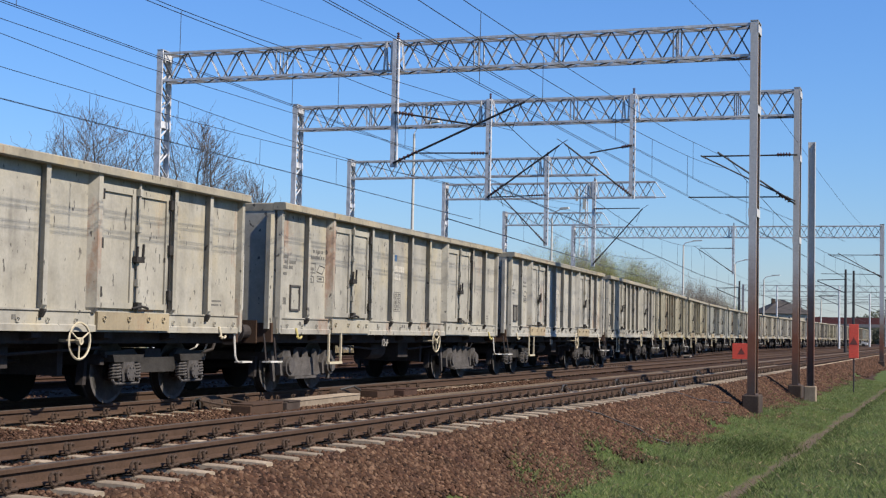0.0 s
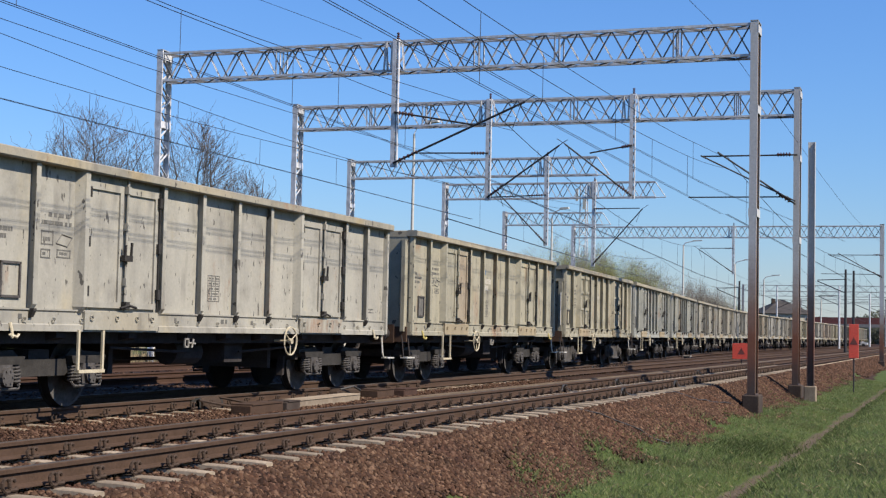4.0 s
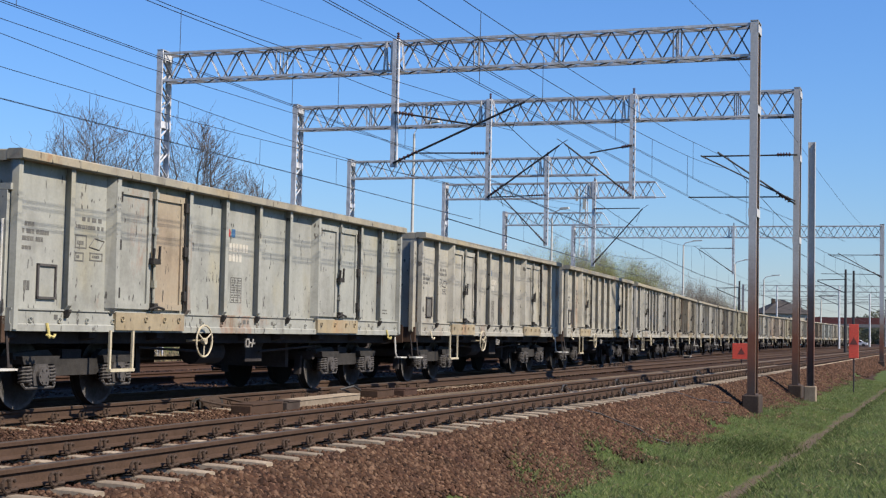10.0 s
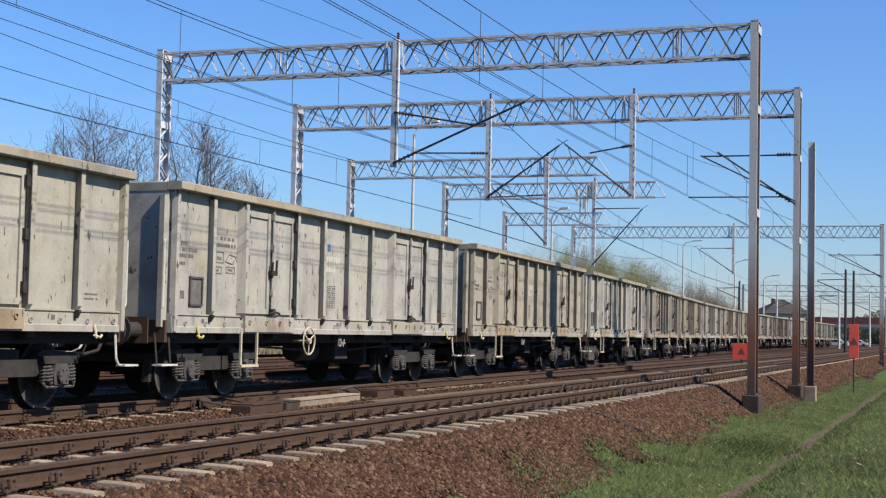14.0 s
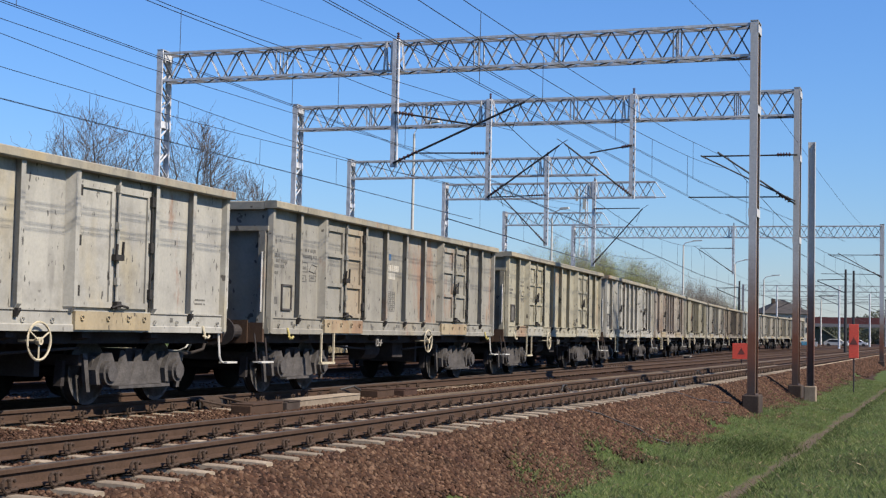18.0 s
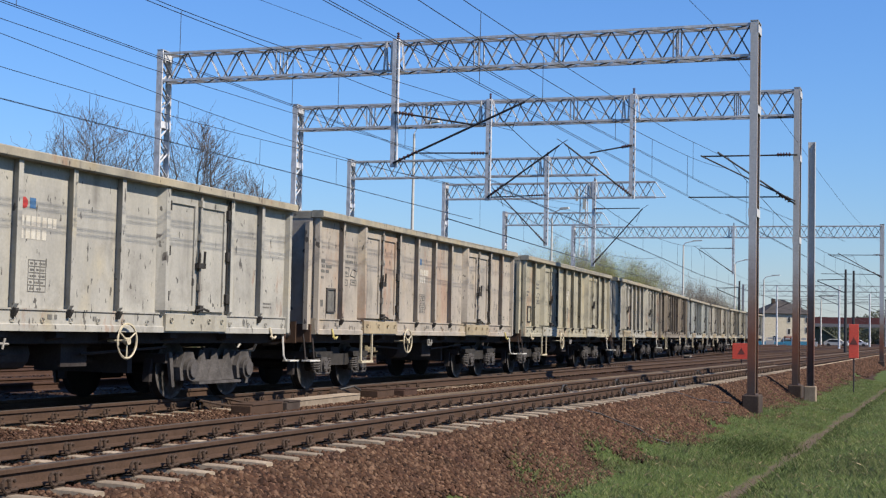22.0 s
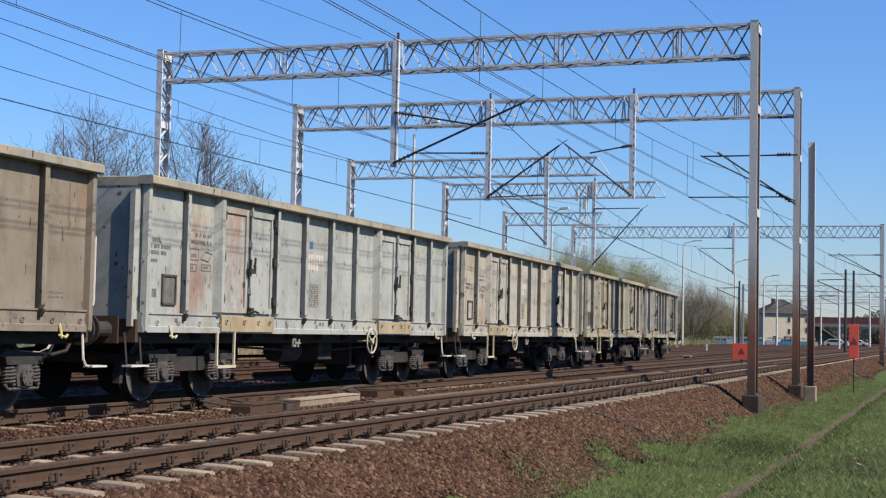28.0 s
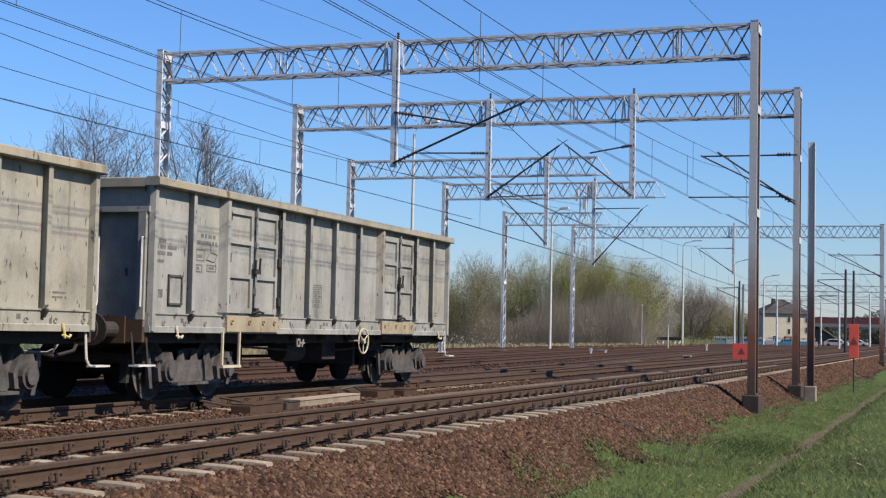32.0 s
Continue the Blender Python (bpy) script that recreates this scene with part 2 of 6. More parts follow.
M_LEAF = {
    "green": leaf_material("leaves_spring_green", [(0.34, 0.36, 0.12), (0.40, 0.41, 0.15), (0.37, 0.385, 0.135)]),
    "olive": leaf_material("leaves_olive", [(0.27, 0.265, 0.12), (0.31, 0.30, 0.15), (0.29, 0.28, 0.135)]),
    "brown": leaf_material("buds_grey_brown", [(0.34, 0.30, 0.23), (0.38, 0.34, 0.27), (0.36, 0.32, 0.25)]),
    "far": leaf_material("leaves_far_hazy", [(0.13, 0.14, 0.095), (0.17, 0.175, 0.12), (0.15, 0.155, 0.11)]),
    "stem": leaf_material("thicket_stems", [(0.32, 0.275, 0.215), (0.38, 0.33, 0.26), (0.27, 0.23, 0.175), (0.35, 0.31, 0.24)]),
}
M_GRASS = leaf_material("grass_blades", [(0.135, 0.188, 0.058), (0.20, 0.248, 0.088), (0.152, 0.208, 0.066), (0.255, 0.270, 0.125), (0.160, 0.215, 0.072)], 0.5)
M_GRASS_DARK = leaf_material("dark_grass_blades", [(0.062, 0.085, 0.028), (0.085, 0.108, 0.038), (0.072, 0.095, 0.032)])


def ground_material():
    """Ballast brown round the tracks, soil and grass to both sides of them, by the distance from the tracks."""
    m, t, b = material("ground", (0.108, 0.072, 0.050), 0.95)
    at = t.nodes.new("ShaderNodeAttribute")
    at.attribute_name = "zone"
    vor = node(t, "ShaderNodeTexVoronoi", Scale=16.0)
    co = t.nodes.new("ShaderNodeTexCoord")
    t.links.new(co.outputs["Object"], vor.inputs["Vector"])
    stone = mix(t, 1.0, ramp(t, noise_of(t, 0.5, 5, 0.65), [(0.3, (0.030, 0.016, 0.0092)), (0.7, (0.050, 0.0275, 0.0158))]),
                ramp(t, vor.outputs["Color"], [(0.1, g3(0.6)), (0.9, g3(1.3))]), "MULTIPLY")
    grass = ramp(t, noise_of(t, 0.8, 6, 0.7), [(0.3, (0.043, 0.065, 0.014)), (0.55, (0.058, 0.079, 0.019)), (0.75, (0.086, 0.079, 0.032))])
    soil = ramp(t, noise_of(t, 1.2, 5, 0.7), [(0.3, (0.079, 0.061, 0.040)), (0.7, (0.122, 0.094, 0.061))])
    sep = t.nodes.new("ShaderNodeSeparateColor")
    t.links.new(at.outputs["Color"], sep.inputs[0])
    wob = noise_of(t, 2.2, 5, 0.7)

    def soft(ch):
        a = t.nodes.new("ShaderNodeMath")
        a.operation = "MULTIPLY_ADD"
        t.links.new(wob, a.inputs[0])
        a.inputs[1].default_value = 0.7
        t.links.new(sep.outputs[ch], a.inputs[2])
        return ramp(t, a.outputs[0], [(0.72, g3(0)), (0.98, g3(1))])

    col = mix(t, soft(0), stone, grass)
    col = mix(t, soft(1), col, soil)
    t.links.new(col, b.inputs["Base Color"])
    bump(t, b, vor.outputs["Distance"], 0.8, 0.03)
    return m


M_GROUND = ground_material()


# ---------------------------------------------------------------- mesh helpers
def block(bm, x0, x1, y0, y1, z0, z1):
    v = [bm.verts.new(p) for p in ((x0, y0, z0), (x1, y0, z0), (x1, y1, z0), (x0, y1, z0), (x0, y0, z1), (x1, y0, z1), (x1, y1, z1), (x0, y1, z1))]
    for f in ((0, 3, 2, 1), (4, 5, 6, 7), (0, 1, 5, 4), (1, 2, 6, 5), (2, 3, 7, 6), (3, 0, 4, 7)):
        bm.faces.new([v[i] for i in f])
    return bm


def prism(bm, outline, way, a, b):
    """An outline of (u, v) pushed along an axis from a to b. way 'x': u, v are y, z; 'y': x, z; 'z': x, y."""
    def at(u, v, w):
        return {"x": (w, u, v), "y": (u, w, v), "z": (u, v, w)}[way]
    r0 = [bm.verts.new(at(u, v, a)) for u, v in outline]
    r1 = [bm.verts.new(at(u, v, b)) for u, v in outline]
    n = len(outline)
    bm.faces.new(r0[::-1])
    bm.faces.new(r1)
    for i in range(n):
        bm.faces.new((r0[i], r0[(i + 1) % n], r1[(i + 1) % n], r1[i]))
    return bm


def rod(bm, points, r, seg=6, closed=False, r_end=None):
    """A round bar through points."""
    pts = [Vector(p) for p in points]
    rings = []
    n = len(pts)
    for i, p in enumerate(pts):
        if closed:
            d = pts[(i + 1) % n] - pts[i - 1]
        else:
            d = pts[min(i + 1, n - 1)] - pts[max(i - 1, 0)]
        d.normalize()
        up = Vector((0, 0, 1)) if abs(d.z) < 0.9 else Vector((1, 0, 0))
        a = d.cross(up).normalized()
        c = d.cross(a).normalized()
        rr = r if r_end is None else r + (r_end - r) * i / (n - 1)
        rings.append([bm.verts.new(p + (a * math.cos(q) + c * math.sin(q)) * rr) for q in [2 * math.pi * k / seg for k in range(seg)]])
    for i in range(n if closed else n - 1):
        r0, r1 = rings[i], rings[(i + 1) % n]
        for k in range(seg):
            bm.faces.new((r0[k], r0[(k + 1) % seg], r1[(k + 1) % seg], r1[k]))
    if not closed:
        bm.faces.new(rings[0][::-1])
        bm.faces.new(rings[-1])
    return bm


def disc(bm, axis_a, axis_b, r, seg=20):
    return rod(bm, [axis_a, axis_b], r, seg)


def ring(bm, centre, r, thick, axis="x", seg=20):
    pts = []
    for k in range(seg):
        q = 2 * math.pi * k / seg
        u, v = r * math.cos(q), r * math.sin(q)
        pts.append(Vector(centre) + Vector({"x": (0, u, v), "y": (u, 0, v), "z": (u, v, 0)}[axis]))
    return rod(bm, pts, thick, 5, closed=True)


def as_mesh(name, bm, bevel=0.0):
    if bevel:
        bmesh.ops.bevel(bm, geom=bm.edges[:], offset=bevel, segments=1, affect="EDGES", clamp_overlap=True)
    bmesh.ops.recalc_face_normals(bm, faces=bm.faces[:])
    me = bpy.data.meshes.new(name)
    bm.to_mesh(me)
    bm.free()
    return me


def B():
    return bmesh.new()


def part(name, shape, mat, parent=None, label="", m=None):
    """One mesh object under a thing or part; the material sits on the object, so that alike pieces share their mesh."""
    me = as_mesh(name, shape) if isinstance(shape, bmesh.types.BMesh) else shape
    if not me.materials:
        me.materials.append(None)
    ob = new(name, me)
    ob.material_slots[0].link = "OBJECT"
    ob.material_slots[0].material = mat
    if parent:
        ob.parent = parent
    if m is not None:
        ob.matrix_basis = m
    if label:
        ob["label"] = label
    return ob


def thing(name, label, category, m=None, group="", kind=""):
    ob = new(name)
    ob.empty_display_size = 0.2
    if m is not None:
        ob.matrix_basis = m
    return tagged(ob, label, category, group, kind)


def soup(name, verts, faces, mat):
    me = bpy.data.meshes.new(name)
    verts, faces = np.asarray(verts, np.float32), np.asarray(faces, np.int32)
    nf, k = faces.shape
    me.vertices.add(len(verts))
    me.vertices.foreach_set("co", verts.ravel())
    me.loops.add(nf * k)
    me.loops.foreach_set("vertex_index", faces.ravel())
    me.polygons.add(nf)
    me.polygons.foreach_set("loop_start", np.arange(0, nf * k, k, dtype=np.int32))
    me.update(calc_edges=True)
    me.materials.append(mat)
    return me


# ---------------------------------------------------------------- the line of the tracks
KNOTS = [0, 20, 35, 50, 65, 80, 100, 125, 150, 180, 220, 260, 320, 420]
TURNS = [0.0, -0.0032, 0.0318, 0.0598, 0.078, 0.0809, 0.0596, 0.0243, -0.0003, -0.0137, -0.007, 0.0034, 0.0191, 0.04]
ALONG = np.arange(-340.0, 430.5, 0.5)
HEAD = np.interp(ALONG, KNOTS, TURNS)
I0 = 680
LINE_X = np.concatenate([[0], np.cumsum(-np.sin((HEAD[1:] + HEAD[:-1]) / 2) * 0.5)])
LINE_Y = np.concatenate([[0], np.cumsum(np.cos((HEAD[1:] + HEAD[:-1]) / 2) * 0.5)])
LINE_X, LINE_Y = LINE_X - LINE_X[I0] - 12.05, LINE_Y - LINE_Y[I0]
# centre lines beside that of the train's track, which passes the camera at x = -12.05
TRAIN, YARD = 0.0, (-4.9, -9.5, -14.2)


# the near track and its straight neighbour run on where the train's track swings away
LINES = {"train": (LINE_X, LINE_Y, HEAD)}
NEAR_HEAD = np.interp(ALONG, [0, 14, 22, 400], [0.0, 0.0, -0.005, -0.005])
NEAR_X = np.concatenate([[0], np.cumsum(-np.sin(NEAR_HEAD[1:]) * 0.5)])
LINES["near"] = (NEAR_X - NEAR_X[I0] - 7.61, ALONG.copy(), NEAR_HEAD)


def line(s, side=0.0, z=0.0, way="train"):
    """The point s metres along a line, so far to its right, and the heading there."""
    lx, ly, hd = LINES[way]
    h = float(np.interp(s, ALONG, hd))
    x, y = float(np.interp(s, ALONG, lx)), float(np.interp(s, ALONG, ly))
    return Vector((x + side * math.cos(h), y + side * math.sin(h), z)), h


def shift(y):
    """How far the near track has swung to the side at that y."""
    return np.interp(y, LINES["near"][1], LINES["near"][0]) + 7.61


# ---------------------------------------------------------------- ground
def path_x(y):
    """The worn path at the foot of the grass bank."""
    return -2.86 + 0.003 * y * np.ones_like(y) + 0.05 * np.sin(y * 0.55)


def ground_z(x, y):
    u = x - shift(y)
    bed = np.interp(u, [-90, -60, -41, -39, -6.85, -6.6, -6.2, -5.15, -4.0], [-0.75, -0.7, -0.62, -0.215, -0.215, -0.235, -0.27, -0.95, -1.05])
    w = x - path_x(y)
    bank = np.interp(w, [-1.2, -0.35, 0.16, 0.66, 1.3, 4, 14, 60], [-1.05, -1.14, -1.14, -0.69, -0.56, -0.44, -0.36, -0.4])
    t = np.clip((w + 1.2) / 0.4, 0, 1)
    return bed * (1 - t) + bank * t


def build_ground():
    ys = np.concatenate([[-2500, -600, -120, -40], np.arange(-20, 4, 4), np.arange(4, 60, 0.5), np.arange(60, 130, 3), np.arange(130, 440, 15), [700, 1500, 4000]])
    us = np.concatenate([[-4000, -1200, -400, -150, -80, -55, -44], np.arange(-42, -8, 0.9), np.arange(-7.6, 6, 0.2), [7, 9, 12, 16, 24, 40, 90, 300, 1000, 4000]])
    yy, uu = np.meshgrid(ys, us, indexing="ij")
    xx = uu + shift(yy)
    zz = ground_z(xx, yy)
    near = (np.abs(uu) < 40) & (yy > 3) & (yy < 130)
    rough = np.array([[noise.noise((a * 1.3, b * 1.3, 0.3)) * 0.028 + noise.noise((a * 0.3, b * 0.3, 7.0)) * 0.03 for a, b in zip(r0, r1)] for r0, r1 in zip(xx, yy)])
    right = uu > -5.2
    zz = zz + rough * near * np.where(right, 1.6, 0.2)
    n, k = yy.shape
    ids = np.arange(n * k).reshape(n, k)
    faces = np.stack([ids[:-1, :-1], ids[:-1, 1:], ids[1:, 1:], ids[1:, :-1]], -1).reshape(-1, 4)
    me = soup("ground", np.stack([xx, yy, zz], -1).reshape(-1, 3), faces, M_GROUND)
    me.polygons.foreach_set("use_smooth", np.ones(len(me.polygons), bool))
    ragged = np.array([[noise.noise((a * 1.1, b * 0.5, 5.0)) for a, b in zip(r0, r1)] for r0, r1 in zip(xx, yy)])
    grassy = np.clip((uu + 5.55 - 0.015 * np.clip(yy - 15, 0, 30) - 1.1 * ragged * near) / 0.5, 0, 1) + np.clip((-31.5 - np.clip(yy - 60, 0, 60) * 0.08 - uu) / 2.0, 0, 1)
    w = np.abs(xx - path_x(yy) - 0.0)
    soil = np.clip(1.3 - w / 0.34, 0, 1) * 0.85 * (yy < 75)
    zone = np.stack([grassy, soil, 0 * soil, 1 + 0 * soil], -1).reshape(-1, 4)
    at = me.color_attributes.new("zone", "FLOAT_COLOR", "POINT")
    at.data.foreach_set("color", zone.astype(np.float32).ravel())
    ob = new("ground", me)
    tagged(ob, "brown stone track bed falling to a green grass bank with a worn path", "ground", kind="structure")


build_ground()


def scatter(name, label, category, n, place, size, mat, flat=0.75, seed=3, rise=0.006):
    """Loose stones: squashed, turned eight-sided lumps."""
    r = np.random.RandomState(seed)
    x, y = place(r, n)
    n = len(x)
    z = ground_z(x, y)
    base = np.array([(1, 0, 0), (-0.9, 0.2, 0.1), (0.1, 1, 0.1), (0, -0.95, -0.1), (0.25, 0.2, 0.8), (-0.3, -0.1, 0.75), (0, 0, -1)], float)
    fc = np.array([(0, 2, 4), (2, 5, 4), (2, 1, 5), (1, 3, 5), (3, 4, 5), (3, 0, 4), (0, 6, 2), (2, 6, 1), (1, 6, 3), (3, 6, 0)])
    v = base[None] * (1 + r.uniform(-0.28, 0.28, (n, 7, 3)))
    v *= (r.uniform(size[0], size[1], n))[:, None, None] * np.stack([np.ones(n), r.uniform(0.6, 1, n), r.uniform(0.5, flat + 0.2, n)], -1)[:, None, :]
    a = r.uniform(0, 6.283, n)
    t = r.uniform(-0.6, 0.6, n)
    ca, sa, ct, st = np.cos(a), np.sin(a), np.cos(t), np.sin(t)
    X, Y, Z = v[..., 0], v[..., 1], v[..., 2]
    Y, Z = Y * ct[:, None] - Z * st[:, None], Y * st[:, None] + Z * ct[:, None]
    X, Y = X * ca[:, None] - Y * sa[:, None], X * sa[:, None] + Y * ca[:, None]
    v = np.stack([X + x[:, None], Y + y[:, None], Z + z[:, None] + rise], -1)
    f = fc[None] + (np.arange(n) * 7)[:, None, None]
    ob = new(name, soup(name, v.reshape(-1, 3), f.reshape(-1, 3), mat))
    tagged(ob, label, category, kind="stuff")


def toe(x, y):
    """Where the stones end and the grass begins, seen from the near track's line."""
    wave = np.array([noise.noise((a * 1.1, b * 0.5, 5.0)) for a, b in zip(x, y)])
    return -5.62 + 0.015 * np.clip(y - 15, 0, 30) + 1.1 * wave


def on_sleeper(x, y):
    """True over the sleepers of the near track."""
    return (np.abs((y + 28.3) % 0.6 - 0.3) < 0.11) & (np.abs(x - shift(y) + 7.61) < 1.31)


def on_bed(u0, u1, y0, y1, power=1.6):
    def place(r, n):
        y = y0 + (y1 - y0) * r.uniform(0, 1, n) ** power
        u = r.uniform(u0, u1, n)
        x = u + shift(y)
        if u1 > -5:
            keep = u < toe(x, y) + 0.18 + 0.2 * r.normal(0, 1, n)
            x, y = x[keep], y[keep]
        free = ~on_sleeper(x, y)
        return x[free], y[free]
    return place


scatter("ballast_shoulder", "reddish brown crushed stone on the shoulder of the track bed", "gravel", 118000, on_bed(-6.42, -4.35, 8.5, 52, 1.85), (0.018, 0.052), M_STONE, 1.0, seed=3, rise=0.014)
scatter("ballast_between_rails", "reddish brown crushed stone between the rails and sleepers", "gravel", 40000, on_bed(-11.2, -6.36, 8, 40, 1.7), (0.018, 0.04), M_STONE, seed=4, rise=0.012)
scatter("ballast_far_shoulder", "reddish brown crushed stone farther along the shoulder", "gravel", 20000, on_bed(-6.4, -4.7, 50, 125, 1.3), (0.04, 0.075), M_STONE, seed=6, rise=0.02)
scatter("ballast_far_side", "brown crushed stone of the further tracks", "gravel", 12000, on_bed(-26, -11.2, 18, 75, 1.3), (0.025, 0.055), M_STONE, seed=5)


def blades(name, label, n, place, height, mat, seed, lean=0.5, width=0.008):
    r = np.random.RandomState(seed)
    x, y = place(r, n)
    n = len(x)
    z = ground_z(x, y) - 0.01
    h = r.uniform(height[0], height[1], n)
    a = r.uniform(0, 6.283, n)
    w = width * r.uniform(0.6, 1.4, n) * (1 + y / 25)
    lx, ly = r.normal(0, lean, n) * h, r.normal(0, lean, n) * h
    cx, sx = np.cos(a) * w, np.sin(a) * w
    p = np.stack([np.stack([x - cx, y - sx, z], -1), np.stack([x + cx, y + sx, z], -1),
                  np.stack([x + cx * 0.6 + lx * 0.4, y + sx * 0.6 + ly * 0.4, z + h * 0.6], -1), np.stack([x + lx, y + ly, z + h], -1)], 1)
    f = (np.array([(0, 1, 2), (0, 2, 3)])[None] + (np.arange(n) * 4)[:, None, None]).reshape(-1, 3)
    tagged(new(name, soup(name, p.reshape(-1, 3), f, mat)), label, "grass", kind="stuff")


def on_bank(r, n):
    y = 9 + 70 * r.uniform(0, 1, n) ** 2.2
    x = r.uniform(-6.0, 4.0, n) + np.where(r.uniform(0, 1, n) < 0.5, 0, shift(y))
    u = x - shift(y)
    clump = np.array([noise.noise((a * 0.9, b * 0.9, 2.0)) for a, b in zip(x, y)])
    keep = (u > toe(x, y) + 0.2 * r.normal(0, 1, n)) & ((np.abs(x - path_x(y) + 0.05 * np.sin(y * 1.7)) > 0.31) | (r.uniform(0, 1, n) < 0.10)) & (x > -y * 0.30) & (clump > -0.5 + 0.35 * r.uniform(-1, 1, n))
    return x[keep], y[keep]


blades("grass_on_bank", "short green spring grass on the bank beside the tracks", 380000, on_bank, (0.03, 0.105), M_GRASS, 11, 0.45, 0.0026)
blades("dry_grass_on_bank", "dry straw-coloured grass stalks among the green", 16000, on_bank, (0.03, 0.09), M_DRYGRASS, 12, 0.9, 0.0014)


def along_path(r, n):
    y = 17 + 38 * r.uniform(0, 1, n) ** 1.2
    return path_x(y) + 0.34 + np.abs(r.normal(0, 0.26, n)), y


# strip of dark blades: the bank's shade beside the path, put into grass colour
blades("tall_grass_by_path", "dark green grass along the worn path, standing in for the bank's shade", 26000, along_path, (0.03, 0.09), M_GRASS_DARK, 14, 0.4, 0.004)


# a round patch of darker blades left of the path
def hollow(r, n):
    return r.normal(-3.75, 0.42, n), r.normal(29.0, 1.3, n)


blades("rank_grass_in_hollow", "patch of darker green grass on the bank", 4500, hollow, (0.03, 0.10), M_GRASS_DARK, 16, 0.5, 0.003)


def far_verge(r, n):
    y = r.uniform(60, 190, n)
    return r.uniform(-46, -31.5, n) + shift(y), y


def near_verge(r, n):
    y = r.uniform(26, 60, n)
    return r.uniform(-25.0, -23.5, n), y


blades("reeds_by_siding", "pale dry reeds standing close behind the sidings", 9000, near_verge, (0.25, 0.62), M_DRYGRASS, 15, 0.12, 0.006)
blades("dry_reeds", "pale dry reeds behind the sidings", 14000, far_verge, (0.12, 0.45), M_DRYGRASS, 13, 0.3, 0.006)

# ---------------------------------------------------------------- tracks
RAIL = [(-0.07, -0.159), (0.07, -0.159), (0.07, -0.148), (0.012, -0.128), (0.009, -0.052), (0.035, -0.038), (0.036, -0.006), (0.030, 0.0), (-0.030, 0.0), (-0.036, -0.006), (-0.035, -0.038), (-0.009, -0.052), (-0.012, -0.128), (-0.07, -0.148)]
SURFACE = [(-0.030, -0.002), (0.030, -0.002), (0.028, 0.003), (-0.028, 0.003)]


def swept(outline, side, s0, s1, step, z=0.0, way="train"):
    bm = B()
    ss = np.arange(s0, s1 + 0.01, step)
    rings = []
    for s in ss:
        p, h = line(float(s), 0, z, way)
        rings.append([bm.verts.new((p.x + (side + u) * math.cos(h), p.y + (side + u) * math.sin(h), p.z + v)) for u, v in outline])
    n = len(outline)
    for r0, r1 in zip(rings, rings[1:]):
        for k in range(n):
            bm.faces.new((r0[k], r0[(k + 1) % n], r1[(k + 1) % n], r1[k]))
    bm.faces.new(rings[0])
    bm.faces.new(rings[-1][::-1])
    return bm


def sleeper_mesh():
    """Concrete sleeper: ends slope, the middle is lower."""
    bm = B()
    xs = [(-1.28, -0.196, -0.125), (-1.10, -0.186, -0.125), (-0.5, -0.178, -0.125), (-0.25, -0.20, -0.115), (0.25, -0.20, -0.115), (0.5, -0.178, -0.125), (1.10, -0.186, -0.125), (1.28, -0.196, -0.125)]
    rings = []
    for x, zt, w in xs:
        w = abs(w) * 0.56
        rings.append([bm.verts.new(p) for p in ((x, -w - 0.025, -0.36), (x, w + 0.025, -0.36), (x, w, zt - 0.01), (x, w - 0.012, zt), (x, -w + 0.012, zt), (x, -w, zt - 0.01))])
    for r0, r1 in zip(rings, rings[1:]):
        for k in range(6):
            bm.faces.new((r0[k], r1[k], r1[(k + 1) % 6], r0[(k + 1) % 6]))
    bm.faces.new(rings[0][::-1])
    bm.faces.new(rings[-1])
    return as_mesh("sleeper", bm)


def clip_mesh():
    """Spring clip curled over the rail's foot beside its rubber pad."""
    bm = B()
    block(bm, -0.05, 0.05, -0.07, 0.07, -0.186, -0.176)
    for y, r in ((-0.045, 0.052), (0.035, 0.044)):
        rod(bm, [(0.02 + 0.02 * k / 9, y + r * math.cos(0.5 + 0.58 * k), -0.112 + r * math.sin(0.5 + 0.58 * k)) for k in range(10)], 0.015, 6)
    rod(bm, [(0.04, -0.02, -0.15), (0.045, 0.07, -0.15)], 0.015, 6)
    return as_mesh("rail_clip", bm)


SLEEPER, CLIP = sleeper_mesh(), clip_mesh()


def wooden_sleeper_mesh():
    bm = B()
    block(bm, -1.3, 1.3, -0.125, 0.125, -0.33, -0.192)
    return as_mesh("sleeper", bm, 0.008)


WOOD_SLEEPER = wooden_sleeper_mesh()


